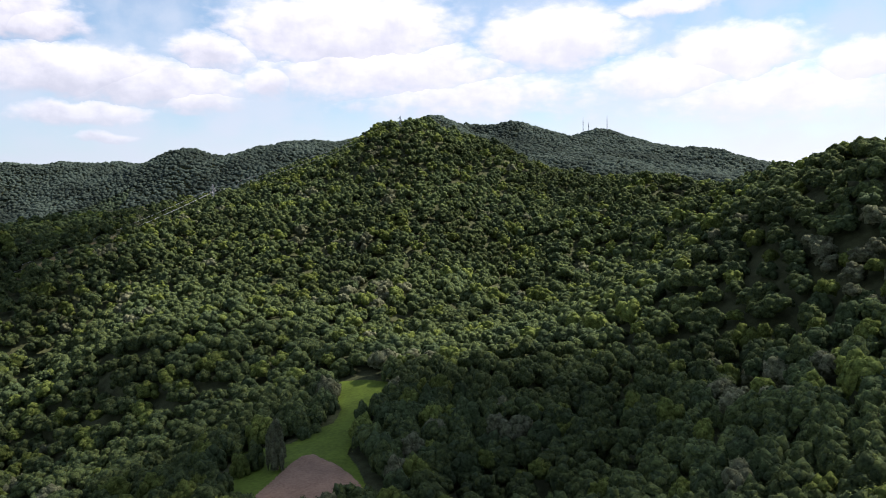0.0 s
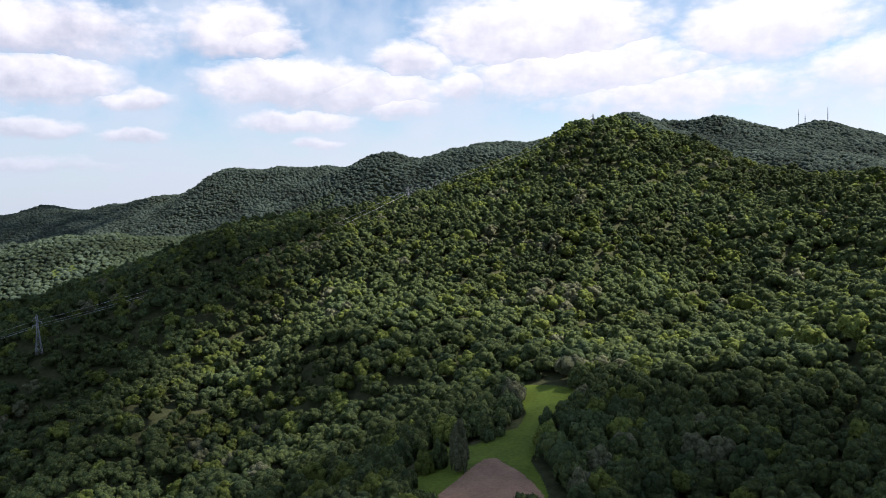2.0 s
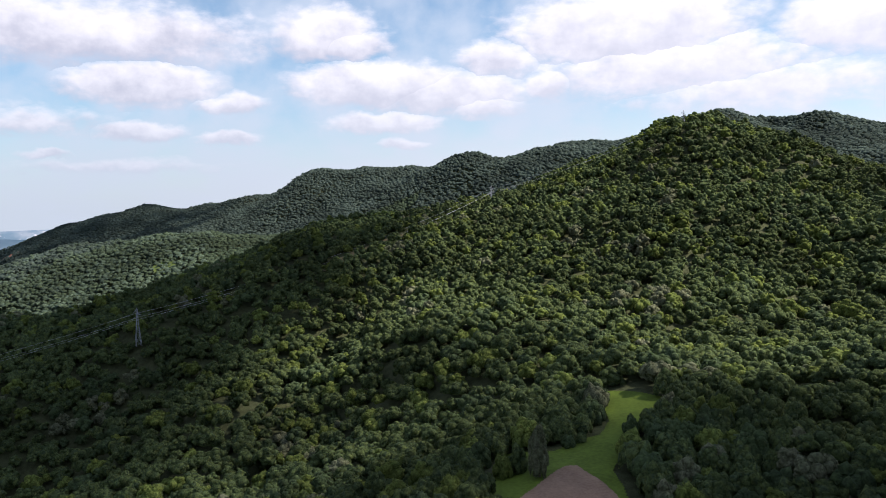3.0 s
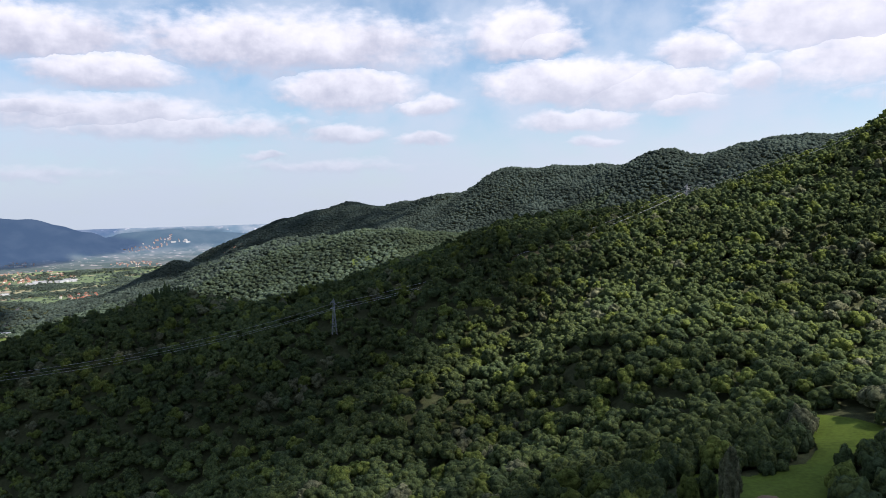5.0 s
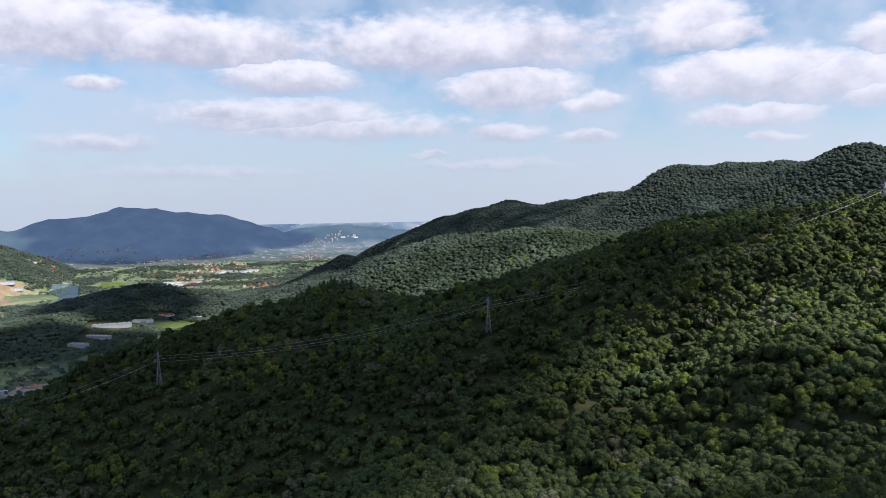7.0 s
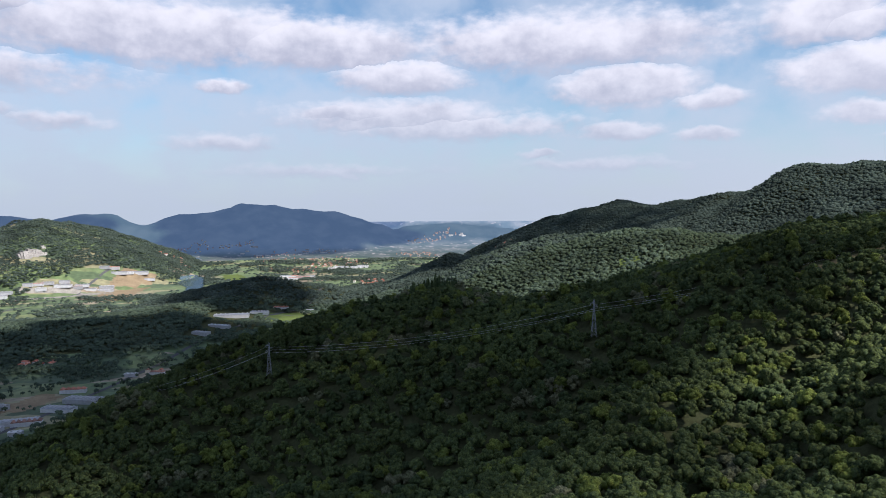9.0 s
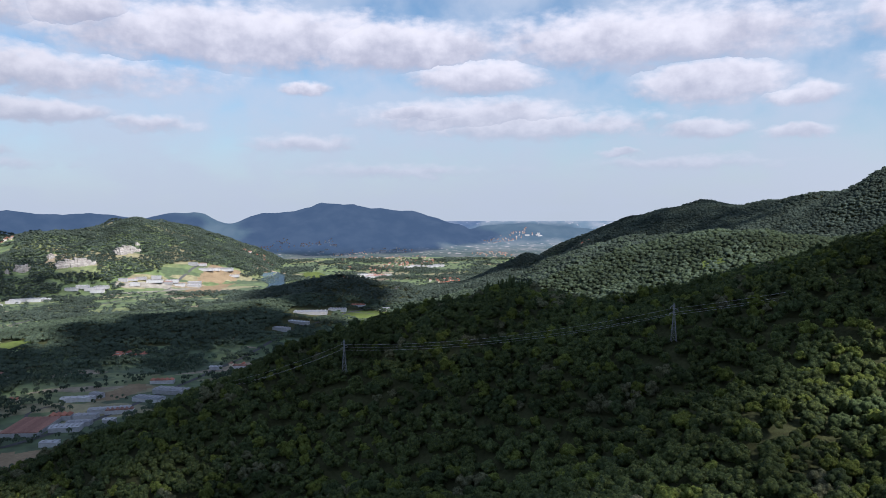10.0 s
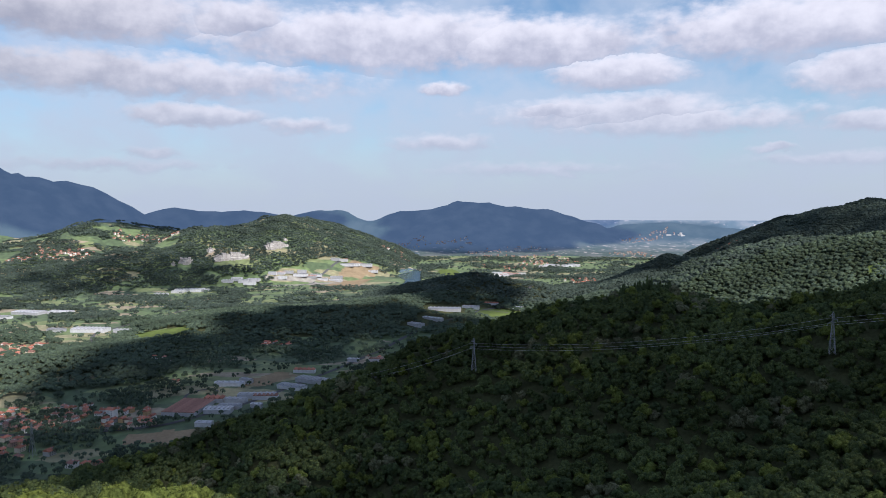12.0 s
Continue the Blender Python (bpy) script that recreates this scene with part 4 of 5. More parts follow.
# trees that stand by themselves in and round the meadow
tree(-60, 243, 21.0, 3.9, 3, 3, "slender pale grey-green tree standing in the meadow", low=0.1, close=True)
tree(-35, 287, 9.0, 3.4, 2, 1, "small round dark tree in the meadow", low=0.05, close=True)
tree(-57, 276, 6.0, 3.2, 2, 2, "low dark bush at the meadow's edge", low=0.02, close=True)
tree(-53, 280, 5.0, 2.6, 0, 4, "low green bush at the meadow's edge", low=0.02, close=True)
tree(-84, 288, 5.0, 3.2, 3, 0, "low pale flowering bush by the meadow", low=0.02, close=True)
tree(-79, 287, 4.5, 2.8, 3, 1, "low pale flowering bush by the meadow", low=0.02, close=True)
tree(-69, 248, 11.0, 4.0, 0, 6, "green tree at the foot of the meadow", low=0.08, close=True)
tree(-73, 243, 10.0, 3.8, 1, 7, "fresh green tree at the foot of the meadow", low=0.08, close=True)
tree(-34, 208, 7.0, 3.4, 0, 8, "low green tree below the bare plot", low=0.05, close=True)
tree(-52, 205, 6.0, 3.2, 2, 9, "low dark tree below the bare plot", low=0.05, close=True)


# ------------------------------------------------------------ the valley: woods, river, houses, works
def wall_tone(name, c):
    return plain(name, c, 0.85, vary=0.12, scale=0.4, per_object=0.12)


MAT_WALLS = [wall_tone("render_white", (0.60, 0.585, 0.55)), wall_tone("render_cream", (0.50, 0.44, 0.34)),
             wall_tone("render_ochre", (0.40, 0.28, 0.15)), wall_tone("render_pink", (0.40, 0.28, 0.22)), wall_tone("render_grey", (0.32, 0.32, 0.31))]
MAT_ROOFS = [plain("roof_tile_red", (0.30, 0.125, 0.085), 0.85, vary=0.3, scale=0.8, per_object=0.25, bump=0.05),
             plain("roof_tile_brown", (0.21, 0.115, 0.09), 0.85, vary=0.3, scale=0.8, per_object=0.25, bump=0.05)]
MAT_HALL = plain("hall_panel", (0.36, 0.365, 0.37), 0.7, vary=0.2, scale=0.2, per_object=0.3)
MAT_HALL_ROOF = plain("hall_roof_sheet", (0.25, 0.255, 0.265), 0.65, vary=0.28, scale=0.12, per_object=0.45)
MAT_HALL_DARK = plain("hall_roof_dark", (0.13, 0.14, 0.16), 0.4, vary=0.2, scale=0.15, per_object=0.2)
MAT_SKYLIGHT = plain("skylight_strip", (0.23, 0.235, 0.24), 0.5, vary=0.1, scale=0.5)
MAT_GLASS_DARK = plain("window_dark", (0.05, 0.06, 0.07), 0.2, vary=0.2, scale=0.6)
MAT_ASPHALT = plain("asphalt", (0.075, 0.075, 0.078), 0.9, vary=0.2, scale=0.2)
MAT_GRAVEL = plain("yard_gravel", (0.20, 0.19, 0.165), 0.95, vary=0.35, scale=0.05)
MAT_STUBBLE = plain("dry_field", (0.19, 0.145, 0.09), 0.95, vary=0.25, scale=0.03)
MAT_GREEN_FIELD = plain("valley_grass", (0.075, 0.10, 0.026), 0.9, vary=0.3, scale=0.03)
MAT_ROCK = plain("limestone_cliff", (0.25, 0.238, 0.22), 0.95, vary=0.45, scale=0.06, bump=1.5)


def box(x0, x1, y0, y1, z0, z1):
    v = [(x, y, z) for z in (z0, z1) for x, y in ((x0, y0), (x1, y0), (x1, y1), (x0, y1))]
    f = [(0, 3, 2, 1), (4, 5, 6, 7), (0, 1, 5, 4), (1, 2, 6, 5), (2, 3, 7, 6), (3, 0, 4, 7)]
    return v, f


def hip_roof(w, d, z, rise, over=0.6, hip=0.45):
    a, b = w / 2 + over, d / 2 + over
    r = a - hip * b
    v = [(-a, -b, z), (a, -b, z), (a, b, z), (-a, b, z), (-r, 0, z + rise), (r, 0, z + rise),
         (-a, -b, z - 0.25), (a, -b, z - 0.25), (a, b, z - 0.25), (-a, b, z - 0.25)]
    f = [(0, 1, 5, 4), (1, 2, 5), (2, 3, 4, 5), (3, 0, 4), (6, 9, 8, 7), (0, 6, 7, 1), (1, 7, 8, 2), (2, 8, 9, 3), (3, 9, 6, 0)]
    return v, f


HOUSE_LABELS = ["white house", "cream house", "ochre house", "pink house", "grey house"]
ROOF_LABELS = ["with a red tiled roof", "with a brown tiled roof"]


def house(x, y, turn, w, d, storeys, wall_i, roof_i, where, windows=False, chimney=True):
    h = 2.9 * storeys + 0.4
    root = new("house")
    z = float(ground_height(np.array([x]), np.array([y]))[0])
    root.matrix_world = pose(x, y, z, 0, 0, turn)
    tagged(root, HOUSE_LABELS[wall_i] + " " + ROOF_LABELS[roof_i] + (" " + where if windows or len(where) < 20 else ""), "house", "houses of the valley")
    part("wall", mesh_from("wall", *box(-w / 2, w / 2, -d / 2, d / 2, -1.5, h), MAT_WALLS[wall_i]), root)
    roof = part("roof", mesh_from("roof", *hip_roof(w, d, h, 0.24 * d + 0.6, hip=(0.9 if (wall_i + roof_i) % 2 else 0.05)), MAT_ROOFS[roof_i]), root)
    if chimney:
        part("chimney", mesh_from("chimney", *box(w * 0.18, w * 0.18 + 0.8, -d * 0.2, -d * 0.2 + 0.8, h, h + 0.24 * d + 1.4), MAT_WALLS[4]), roof)
    if windows:
        for s in range(storeys):
            for k in range(3):
                cx, z0 = (k - 1) * w * 0.3, 0.9 + 2.9 * s
                for sy in (-1, 1):
                    y0 = sy * d / 2
                    part("window", mesh_from("window", *box(cx - 0.55, cx + 0.55, y0 - 0.06, y0 + 0.06, z0, z0 + 1.4), MAT_GLASS_DARK), root)
    return root


def hall(x, y, turn, w, d, h, roof, label, skylights=4, saw=0):
    """A works hall: walls, a low pitched or saw-toothed roof, strips of skylight."""
    root = new("works_hall")
    z = float(ground_height(np.array([x]), np.array([y]))[0])
    root.matrix_world = pose(x, y, z, 0, 0, turn)
    tagged(root, label, "factory", "works halls of the valley")
    part("wall", mesh_from("wall", *box(-w / 2, w / 2, -d / 2, d / 2, -2, h), MAT_HALL), root)
    if saw:
        s = w / saw
        bay = mesh_from("roof_bay", [(0, -d / 2, h), (s, -d / 2, h), (s * 0.25, -d / 2, h + s * 0.35), (0, d / 2, h), (s, d / 2, h), (s * 0.25, d / 2, h + s * 0.35)],
                        [(0, 1, 2), (3, 5, 4), (0, 2, 5, 3), (2, 1, 4, 5)], roof)
        for i in range(saw):
            part("roof_bay", bay, root).location = (-w / 2 + i * s, 0, 0)
        return root
    v, f = hip_roof(w, d, h, max(0.8, d * 0.05), 0.4, 0.02)
    top = part("roof", mesh_from("roof", v, f, roof), root)
    for i in range(skylights):
        cx = -w / 2 + (i + 0.5) * w / skylights
        part("skylight", mesh_from("skylight", *box(cx - 1.2, cx + 1.2, -d * 0.36, d * 0.36, h + 0.3, h + max(0.8, d * 0.05) + 0.5), MAT_SKYLIGHT), top)
    return root


BUILT = []                             # plan places kept free of trees: x, y, radius


def build_works():
    W, D, R = "white metal works hall on the valley floor", "grey works hall with a dark roof in the valley", MAT_HALL_ROOF
    red = "works hall with a red-brown saw-toothed roof"
    for x, y, turn, w, d, h, roof, lab, sky_n, saw in (
            (-1160, -82, 70, 76, 110, 8, MAT_ROOFS[1], red, 0, 10), (-1196, -46, 75, 46, 24, 9, MAT_ROOFS[0], red, 0, 4), (-1132, -36, 75, 60, 30, 9, R, W, 6, 0),
            (-1150, -20, 75, 50, 22, 8, MAT_HALL_DARK, D, 4, 0), (-1185, -12, 70, 50, 20, 8, R, W, 4, 0), (-1205, 20, 78, 90, 22, 9, R, W, 6, 0), (-1192, 34, 78, 60, 18, 8, MAT_ROOFS[1], red, 0, 6),
            (-1145, 20, 70, 26, 14, 8, R, W, 2, 0), (-1250, 78, 50, 74, 30, 8, MAT_HALL_DARK, D, 6, 0), (-1284, 116, 50, 90, 36, 9, R, W, 8, 0),
            (-1300, -28, 74, 76, 18, 9, R, W, 5, 0), (-1310, 0, 40, 36, 18, 9, R, W, 3, 0), (-1069, -52, 70, 34, 18, 8, R, W, 2, 0), (-1363, 105, 70, 60, 18, 8, MAT_ROOFS[0], red, 0, 5),
            (-1705, 392, 40, 60, 26, 9, R, W, 5, 0), (-1762, 448, 40, 84, 20, 9, MAT_HALL, W, 6, 0),
            (-1868, 505, 70, 130, 44, 9, MAT_HALL_DARK, D, 8, 0), (-1905, 590, 60, 70, 30, 9, R, W, 6, 0), (-1973, 672, 60, 60, 24, 8, MAT_ROOFS[0], red, 0, 5),
            (-1940, 742, 52, 40, 24, 8, R, W, 3, 0), (-1430, 205, 60, 34, 16, 8, R, W, 3, 0), (-1418, 250, 60, 40, 18, 8, MAT_ROOFS[1], red, 0, 5),
            (-1939, -395, 70, 130, 50, 11, R, W, 9, 0), (-1958, -478, 70, 60, 30, 10, R, W, 3, 0), (-1895, -310, 70, 70, 24, 8, R, W, 5, 0),
            (-2300, -640, 64, 130, 60, 10, R, W, 8, 0), (-2280, -550, 64, 100, 44, 10, R, W, 6, 0), (-2225, -690, 64, 80, 44, 9, R, W, 5, 0),
            (-2650, -325, 70, 70, 26, 9, R, W, 4, 0)):
        w, d, h = w * 0.68, d * 0.68, h * 0.8
        hall(x, y, turn, w, d, h, roof, lab, sky_n, saw)
        BUILT.append((x, y, 0.6 * max(w, d) + 8))
    rs = np.random.RandomState(31)
    for x0, y0, sx, sy, n in ((-2930, 185, 24, 140, 24), (-3073, 398, 26, 90, 11), (-2865, -55, 14, 62, 6), (-2720, -250, 40, 60, 5), (-2928, 1031, 70, 120, 14),
                              (-3217, 1404, 40, 100, 8), (-3890, 1391, 40, 250, 14), (-4010, 1170, 30, 60, 5), (-3850, 2440, 20, 60, 5)):
        for _ in range(n):
            x, y = x0 + rs.uniform(-1, 1) * sx, y0 + rs.uniform(-1, 1) * sy
            if any(math.hypot(x - a, y - b) < c * 0.75 for a, b, c in BUILT):
                continue
            w = rs.uniform(26, 58) * (0.55 if math.hypot(x, y) > 3700 else 1.0)
            k = rs.randint(0, 5)
            hall(x, y, 75 + rs.uniform(-6, 6), w, w * rs.uniform(0.35, 0.6), rs.uniform(8, 11) * (0.6 if math.hypot(x, y) > 3700 else 1.0), (R, R, MAT_HALL, MAT_HALL_DARK, MAT_ROOFS[0])[k],
                 "large pale works hall in the far industrial quarter", 4)
            BUILT.append((x, y, 0.6 * w + 4))


def build_houses():
    rs = np.random.RandomState(12)
    town = "in the valley town"
    clusters = [  # x, y, half extents, count, windows, size, where
        (-1165, -295, 52, 66, 36, True, 1.0, town), (-1122, -285, 26, 50, 16, True, 1.0, town), (-1166, -192, 12, 26, 8, True, 1.0, town), (-1106, -160, 26, 38, 15, True, 1.0, town), (-1156, -136, 10, 14, 4, True, 1.0, town),
        (-1045, -292, 30, 18, 7, True, 1.0, "at the edge of town"), (-1008, -276, 14, 16, 5, True, 1.0, "at the edge of town"), (-996, -232, 3, 3, 1, True, 1.3, "at the edge of town"), (-938, -177, 8, 20, 4, True, 1.3, "below the wooded slope"),
        (-1338, -120, 8, 10, 2, True, 1.3, "among terraced meadows"), (-1601, 56, 16, 28, 7, False, 1.1, "on the wooded rise"),
        (-1515, -165, 14, 20, 3, False, 1.0, "on the wooded rise"), (-1432, 228, 16, 34, 6, False, 1.0, "by the works"),
        (-1735, -500, 70, 50, 30, False, 1.1, "in the sunlit village"), (-1640, -475, 40, 36, 10, False, 1.1, "in the sunlit village"),
        (-2749, -222, 44, 40, 9, False, 1.3, "by the river flats"), (-2850, -75, 20, 60, 8, False, 1.3, "by the river flats"),
        (-2540, 1235, 100, 60, 34, False, 1.2, "in the far valley town"), (-3480, 1430, 190, 150, 84, False, 1.2, "in the far valley town"),
        (-3660, 1240, 80, 110, 30, False, 1.2, "in the far valley town"), (-3240, 1150, 110, 120, 22, False, 1.2, "in the far valley town"),
        (-3490, 1966, 120, 92, 44, False, 1.2, "in the far valley town"), (-3909, 2309, 55, 160, 60, False, 1.2, "in the far valley town"),
        (-4170, 860, 60, 120, 44, False, 1.2, "in the far valley town"), (-4099, 1108, 22, 100, 26, False, 1.2, "in the far valley town"),
        (-3890, 1391, 55, 250, 30, False, 1.2, "in the far valley town"), (-3480, 660, 80, 60, 14, False, 1.2, "in the far valley town"),
        (-2200, 1615, 50, 36, 16, False, 1.1, "in the far hamlet"), (-3250, -790, 90, 115, 52, False, 1.2, "in the village on the terrace"),
        (-3570, -530, 60, 135, 36, False, 1.2, "in the village on the terrace"), (-3172, -936, 30, 52, 14, False, 1.2, "in the village on the terrace"),
        (-3400, -400, 60, 60, 14, False, 1.2, "in the village on the terrace")]
    far_v, far_f, far_m = [], [], []
    for x0, y0, sx, sy, n, win, size, where in clusters:
        made = 0
        for _ in range(n * 5):
            if made >= n:
                break
            x, y = x0 + rs.uniform(-1, 1) * sx, y0 + rs.uniform(-1, 1) * sy
            size = min(size, 1.0) if "far" in where or "terrace" in where else size
            small = 0.62 if math.hypot(x, y) > 3700 else 1.0
            w, d = rs.uniform(7.5, 11.5) * size * small, rs.uniform(6.5, 8.5) * size * small
            if any(math.hypot(x - a, y - b) < c + w * 0.62 for a, b, c in BUILT):
                continue
            if "far" in where or "terrace" in where:
                z, a, h = float(ground_height(np.array([x]), np.array([y]))[0]), radians(62 + rs.choice([0, 90]) + rs.uniform(-15, 15)), rs.choice([6.0, 6.5, 9.0]) * small
                for k, (v, f) in enumerate((box(-w / 2, w / 2, -d / 2, d / 2, -2, h), hip_roof(w, d, h, 0.24 * d + 0.6))):
                    base = len(far_v)
                    far_v += [(x + p[0] * math.cos(a) - p[1] * math.sin(a), y + p[0] * math.sin(a) + p[1] * math.cos(a), z + p[2]) for p in v]
                    far_f += [tuple(i + base for i in q) for q in f]
                    far_m += [int(rs.randint(0, 3)) if k == 0 else 3] * len(f)
                BUILT.append((x, y, w * 0.6))
                made += 1
                continue
            house(x, y, rs.choice([0, 90]) + 62 + rs.uniform(-9, 9), w, d, rs.choice([2, 2, 2, 1]), int(rs.choice([0, 0, 1, 1, 2, 3, 4])),
                  int(rs.choice([0, 0, 1])), where, win, win)
            BUILT.append((x, y, w * 0.6))
            made += 1
    me = mesh_from("far_town", far_v, far_f, MAT_WALLS[0])
    for mat in (MAT_WALLS[1], MAT_WALLS[3], MAT_ROOFS[0]):
        me.materials.append(mat)
    me.polygons.foreach_set("material_index", np.array(far_m, dtype=np.int32))
    tagged(new("far_town", me), "small pale houses with red roofs in far towns", "houses", kind="stuff")
    house(-1141, -189, 62, 12, 11, 5, 0, 0, "in the valley town", True)


build_works()
build_houses()


def valley_patch(name, label, mat, poly, lift=0.35, step=9.0):
    patch(name, label, mat, poly, lift, step)


def strip(name, label, mat, line, width, lift=0.6):
    """A road or a stream laid along a line, on the ground."""
    pts = []
    for (x0, y0), (x1, y1) in zip(line[:-1], line[1:]):
        n = max(2, int(math.hypot(x1 - x0, y1 - y0) / 12))
        pts += [(x0 + (x1 - x0) * i / n, y0 + (y1 - y0) * i / n) for i in range(n)]
    p = np.array(pts + [line[-1]], dtype=float)
    for _ in range(3):
        p[1:-1] = (p[:-2] + 2 * p[1:-1] + p[2:]) / 4
    t = np.gradient(p, axis=0)
    t /= np.linalg.norm(t, axis=1)[:, None]
    nrm = np.stack([-t[:, 1], t[:, 0]], -1) * width / 2
    v = np.concatenate([p + nrm, p - nrm])
    z = ground_height(v[:, 0], v[:, 1]) + lift
    m = len(p)
    f = np.array([(i, i + 1, m + i + 1, m + i) for i in range(m - 1)])[:, ::-1]
    tagged(new(name, mesh_from(name, np.column_stack([v, z]), np.ascontiguousarray(f), mat, True)), label, name, kind="structure")


def water_material():
    m, nt, N, L = material("river_water")
    out, p = N("ShaderNodeOutputMaterial"), N("ShaderNodeBsdfPrincipled")
    p.inputs["Base Color"].default_value = rgb((0.05, 0.08, 0.085))
    p.inputs["Roughness"].default_value = 0.08
    geo, no, bn = N("ShaderNodeNewGeometry"), N("ShaderNodeTexNoise"), N("ShaderNodeBump")
    no.inputs["Scale"].default_value = 0.4
    L(geo.outputs["Position"], no.inputs["Vector"])
    L(no.outputs[0], bn.inputs["Height"])
    bn.inputs["Strength"].default_value, bn.inputs["Distance"].default_value = 0.15, 0.2
    L(bn.outputs[0], p.inputs["Normal"])
    L(p.outputs[0], out.inputs[0])
    return m


RIVER = [(-2395, 470), (-2567, 470), (-2699, 545), (-2880, 590), (-3040, 585), (-3180, 620), (-3320, 720), (-3190, 730), (-3040, 690),
         (-2932, 668), (-2691, 610), (-2555, 552), (-2418, 500)]
valley_patch("field", "sunlit terraced grass plot among far woods", MAT_GREEN_FIELD, [(-1018, 1112), (-1050, 1118), (-1068, 1095), (-1048, 1078), (-1020, 1088)], 9.0, 4)
valley_patch("water", "still grey river between wooded banks", water_material(), RIVER, 1.2, 10)
GRAVEL_BAR = [(-2600, 300), (-2760, 380), (-2960, 470), (-3120, 520), (-3160, 420), (-2980, 330), (-2760, 250)]
for name, lab, mat, poly in (
        ("field", "bare brown river flats beside the water", MAT_STUBBLE, GRAVEL_BAR),
        ("field", "pale mown field by the works", MAT_STUBBLE, [(-1010, -150), (-1000, -60), (-1046, -40), (-1062, -100), (-1050, -150)]),
        ("field", "bright green sunlit field on the valley floor", MAT_GREEN_FIELD, [(-1735, -270), (-1835, -280), (-1850, -130), (-1760, -140)]),
        ("field", "pale sunlit field beside the village", MAT_GREEN_FIELD, [(-1560, -470), (-1620, -460), (-1660, -400), (-1600, -380)]),
        ("field", "dry brown field beside the long works", MAT_STUBBLE, [(-1310, -20), (-1275, 20), (-1340, 90), (-1385, 60)]),
        ("field", "green field by the valley road", MAT_GREEN_FIELD, [(-1800, 560), (-1905, 600), (-1925, 720), (-1830, 740), (-1770, 640)]),
        ("field", "pale green field in the far valley", MAT_GREEN_FIELD, [(-3010, 760), (-3250, 820), (-3260, 900), (-3030, 880)]),
        ("yard", "pale gravel yard of the industrial quarter", MAT_GRAVEL, [(-2790, 10), (-2920, 30), (-2940, 330), (-2830, 330)])):
    valley_patch(name, lab, mat, poly, 0.5)
    BUILT += [(float(np.mean([p[0] for p in poly])), float(np.mean([p[1] for p in poly])), 0.38 * max(np.ptp([p[0] for p in poly]), np.ptp([p[1] for p in poly])))]
for line, w in (([(-1120, -420), (-1075, -215), (-1085, -110), (-1160, -5), (-1240, 60), (-1380, 170), (-1660, 380), (-1890, 620), (-2000, 760), (-2300, 950)], 9),
                ([(-1200, -90), (-1250, -100), (-1290, -70), (-1270, -40), (-1225, -60)], 5), ([(-1890, 620), (-1840, 760), (-1700, 900)], 7),
                ([(-1600, -330), (-1900, -380), (-2300, -180), (-2700, 100), (-3100, 350)], 9)):
    strip("road", "narrow grey road through the valley", MAT_ASPHALT, line, w)


def build_cliffs():
    """Pale, broad, blocky rock bands breaking out of the wooded hill across the valley."""
    rs = np.random.RandomState(3)
    for x, y, z, w, h, turn in CLIFFS:
        n = max(5, int(w / 4))
        root = new("rock_face")
        root.matrix_world = pose(x, y, z, 0, 0, turn)
        tagged(root, "pale limestone rock face in the wooded hillside", "cliff", "rock faces across the valley")
        for i in range(n):
            u0, u1 = -1 + 2 * i / n, -1 + 2 * (i + 1) / n
            mid = (u0 + u1) / 2
            top = 0.72 * h * (1 - 0.6 * abs(mid) ** 2.0) * rs.uniform(0.72, 1.08)
            out = 8 * (1 - mid * mid) + rs.uniform(-4, 5)
            # each buttress: a foot, two ledges and a flat head running back into the hill
            rows = [(out + 8, -14), (out + 5, top * 0.25), (out + 1.5, top * 0.32), (out + rs.uniform(-1, 1), top * 0.66), (out - 3, top * 0.72), (out - 3.5, top), (out - 34, top * 1.02)]
            vs, fs, base = [], [], 0
            for q, zz in rows:
                for u in (u0, u1):
                    vs.append((q + rs.uniform(-0.9, 0.9), u * w + rs.uniform(-0.8, 0.8), zz + rs.uniform(-0.6, 0.6)))
            m = len(rows)
            fs += [(base + 2 * j, base + 2 * j + 1, base + 2 * j + 3, base + 2 * j + 2) for j in range(m - 1)]
            for side in (0, 1):
                b0 = len(vs)
                vs += [(-34, vs[base + side][1], -14)]
                fs.append(tuple([b0] + [base + 2 * j + side for j in range(m)]))
            part("buttress", mesh_from("buttress", vs, fs, MAT_ROCK), root)


CLIFFS = [(-3030, -100, 112, 74, 40, 12), (-3142, 79, 150, 50, 38, 16), (-2992, -278, 102, 28, 38, 8), (-2975, -322, 96, 10, 22, 8), (-3112, -191, 140, 16, 22, 10), (-3223, 118, 170, 10, 26, 15)]
build_cliffs()


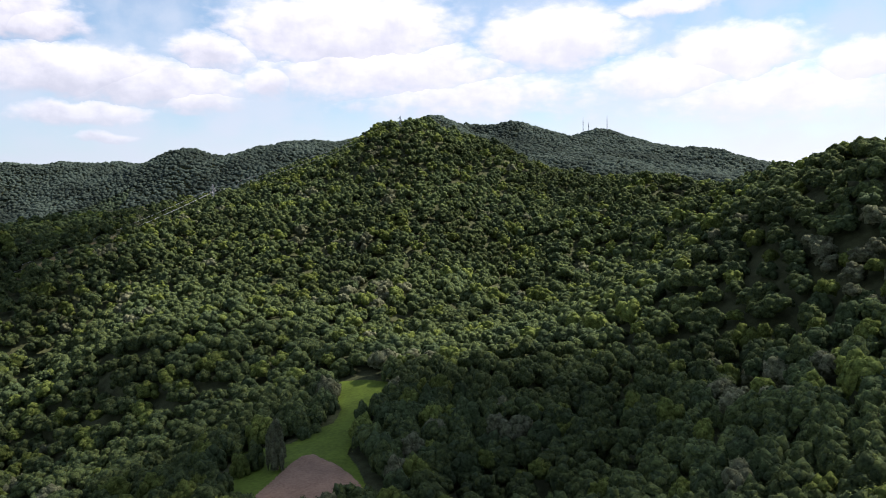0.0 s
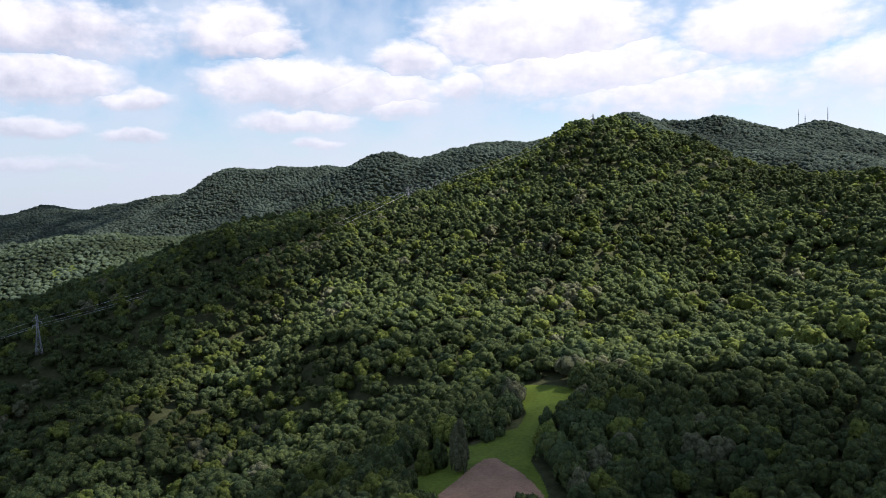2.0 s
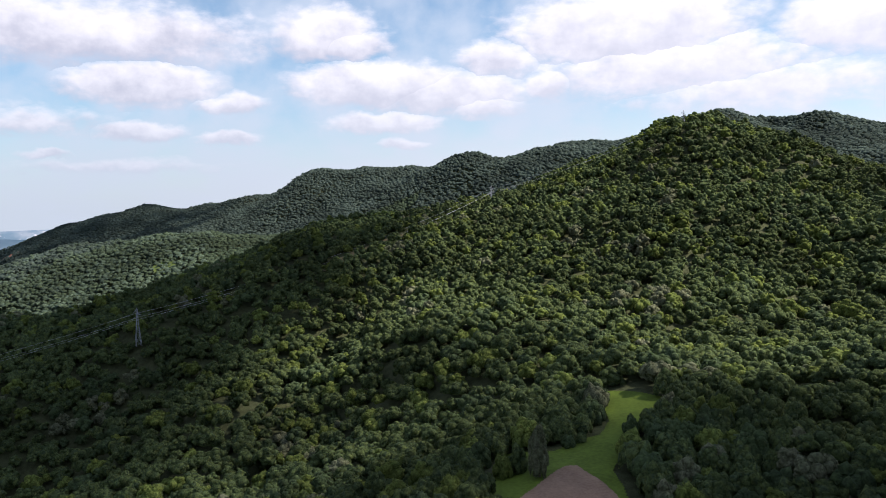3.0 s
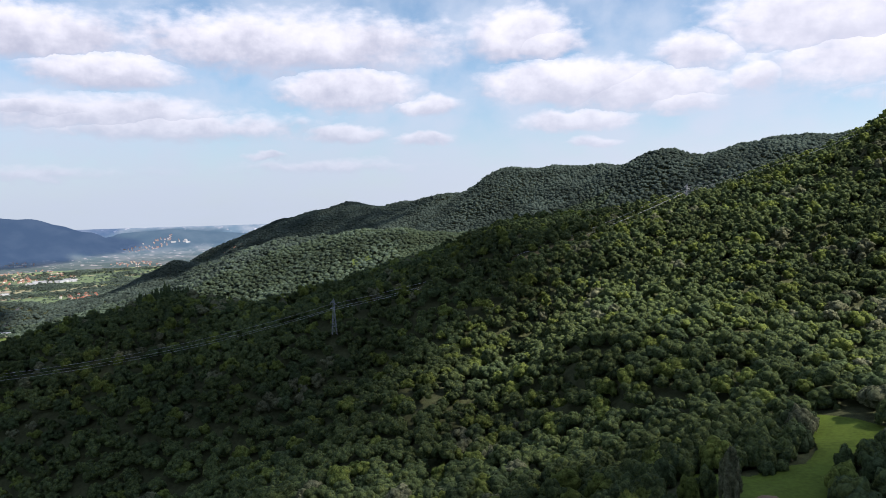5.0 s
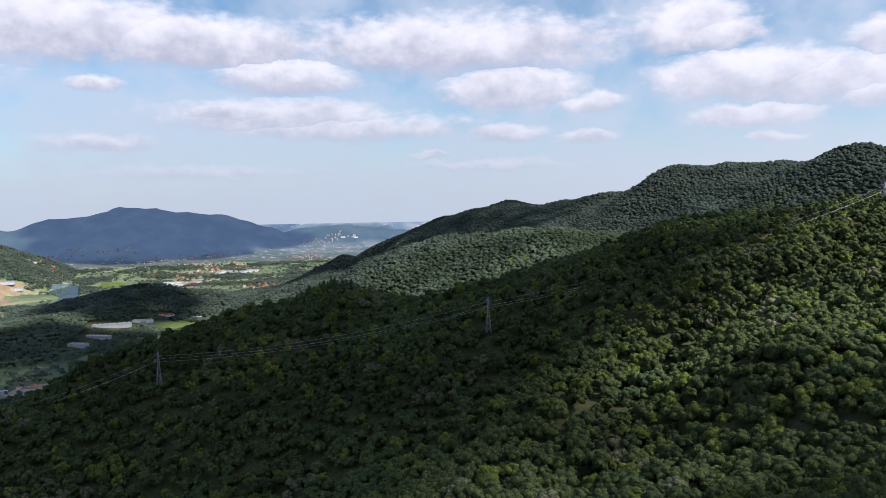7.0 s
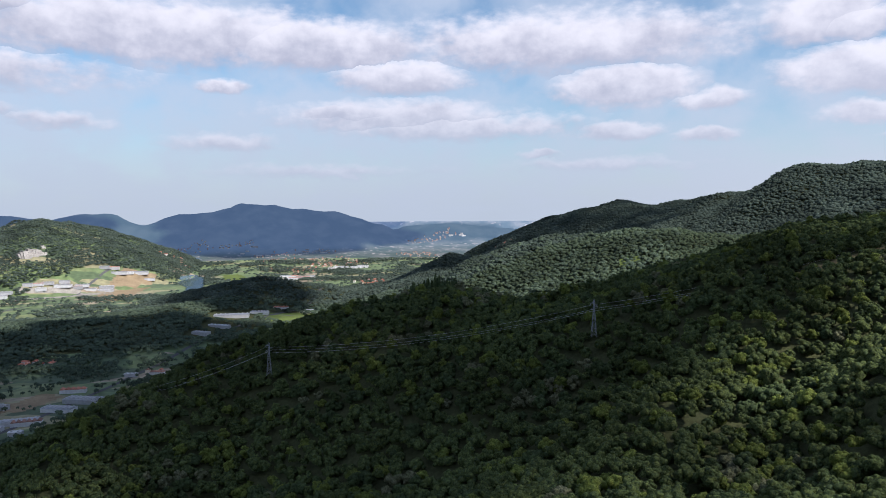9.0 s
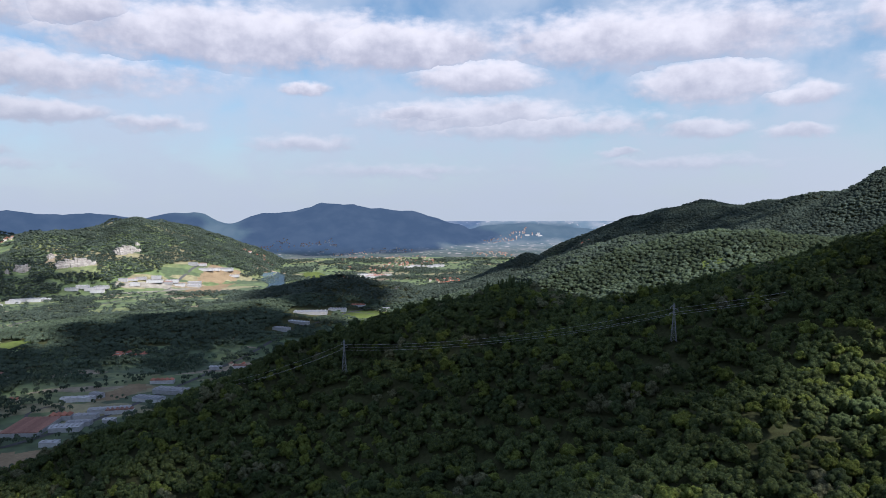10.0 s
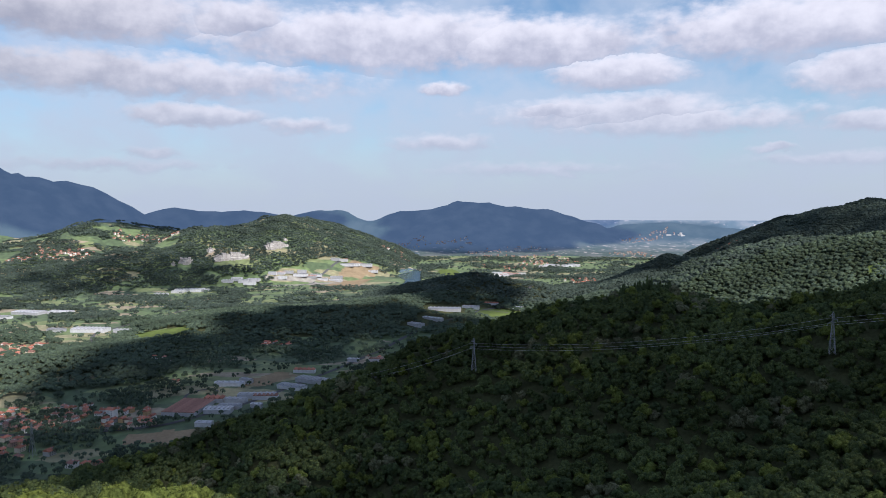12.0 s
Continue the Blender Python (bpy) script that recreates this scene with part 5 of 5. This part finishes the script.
def valley_woods():
    """Woods and hedgerow trees of the valley, thick on the rises and in belts along the river."""
    x, y = hex_points(-3880, -800, -1500, 2600, 12.0)
    r, a = np.hypot(x, y), np.degrees(np.arctan2(-x, y))
    z = ground_height(x, y)
    rise = z - floor_height(r)
    belts = wave(x, y, 0.018, 44) + 0.6 * wave(x, y, 0.05, 45)
    thin = rng.uniform(size=len(x))
    keep = (a > 40) & (a < 113) & (r < 3860) & ((rise > 9) & (thin > 0.08) & ((belts > -1.6) | (rise > 60)) | (belts > 0.2) & (thin > 0.2) | (thin > 0.90))
    keep &= ~((x < -3150) & (y < -330) & (belts < -0.25))
    keep |= (a > 84) & (a < 113) & (r > 1340) & (r < 2150) & (rise > 1.5) & (belts > -1.15)
    keep &= (r > 1650) | (rise > 1.5)
    hx, hy = hex_points(-1650, -840, -560, 420, 8.0)
    hz, lines = ground_height(hx, hy), np.abs(wave(hx, hy, 0.03, 47))
    clumps = wave(hx, hy, 0.04, 48)
    small = (np.hypot(hx, hy) < 1660) & (hz < FLOOR_Z + 1.5) & ((lines < 0.13) | (clumps > 0.55) | (rng.uniform(size=len(hx)) > 0.86))
    for bx, by, br in BUILT:
        small &= np.hypot(hx - bx, hy - by) > br * 1.1
    wood("hedgerow", "dark hedges and garden trees between valley houses", MAT_LEAF_VALLEY_HAZE, CROWN_DOT, hx[small], hy[small], 2.6, 5.4, 0.9)
    for bx, by, br in BUILT:
        keep &= np.hypot(x - bx, y - by) > br + 2
    keep &= ~inside(x, y, RIVER)
    for cx, cy, _, w, _, _ in CLIFFS:
        keep &= ~((np.abs(y - cy) < w * 0.95) & (x > cx - 12) & (x < cx + 60))
    grow = np.where(r > 2600, 1.25, 1.0)
    for lo, hi, name, lab, mat in ((0, 2150, "valley_wood", "dark green woods and hedgerows on the valley floor", MAT_LEAF_VALLEY_HAZE),
                                   (2150, 3900, "river_wood", "woods along the river and the far hills, tinted blue for haze", MAT_LEAF_FAR_HAZE)):
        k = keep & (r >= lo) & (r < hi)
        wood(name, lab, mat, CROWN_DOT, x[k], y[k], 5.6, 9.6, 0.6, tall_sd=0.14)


# valley leaves, blued in the base colour to stand in for haze
MAT_LEAF_VALLEY_HAZE = foliage("leaves_valley_haze", [(0.046, 0.066, 0.050), (0.058, 0.080, 0.054), (0.068, 0.092, 0.056)], 0.35, 0.4, 0.5)
valley_woods()
pylon(-994, -253, 64, 44, 60, "tall steel lattice pylon among town houses")


# ------------------------------------------------------------ masts on the far ridge
def mast(x, y, base, h, label, dishes=0):
    root = new("radio_mast")
    root.matrix_world = pose(x, y, float(ground_height(np.array([x]), np.array([y]))[0]) + base)
    tagged(root, label, "mast", "masts on the ridge")
    vs, fs = [], []
    for k in range(3):
        a = 2.094 * k
        strut(vs, fs, (math.cos(a) * 1.3, math.sin(a) * 1.3, 0), (math.cos(a) * 0.35, math.sin(a) * 0.35, h), 0.22)
    for i in range(10):
        for k in range(3):
            a, b = 2.094 * k, 2.094 * (k + 1)
            q0, q1 = 1.3 - 0.95 * i / 10, 1.3 - 0.95 * (i + 1) / 10
            strut(vs, fs, (math.cos(a) * q0, math.sin(a) * q0, h * i / 10), (math.cos(b) * q1, math.sin(b) * q1, h * (i + 1) / 10), 0.12)
    part("lattice", mesh_from("lattice", vs, fs, MAT_STEEL), root)
    vs, fs = [], []
    strut(vs, fs, (0, 0, h), (0, 0, h * 1.15), 0.15)
    part("aerial", mesh_from("aerial", vs, fs, MAT_STEEL), root)
    for i in range(dishes):
        v, f = box(-1.1, 1.1, -0.5, 0.5, h * (0.72 + 0.1 * i), h * (0.72 + 0.1 * i) + 1.8)
        part("panel_aerial", mesh_from("panel_aerial", v, f, MAT_HALL), root)


mast(345, 1752, -0.5, 40, "grey lattice radio mast on the wooded ridge", 2)
mast(358, 1750, -0.5, 26, "short radio mast on the wooded ridge", 1)
mast(402, 1745, -0.5, 40, "tall thin radio mast on the wooded ridge")
mast(-806, 1818, -0.5, 34, "thin lattice mast on the far wooded ridge")
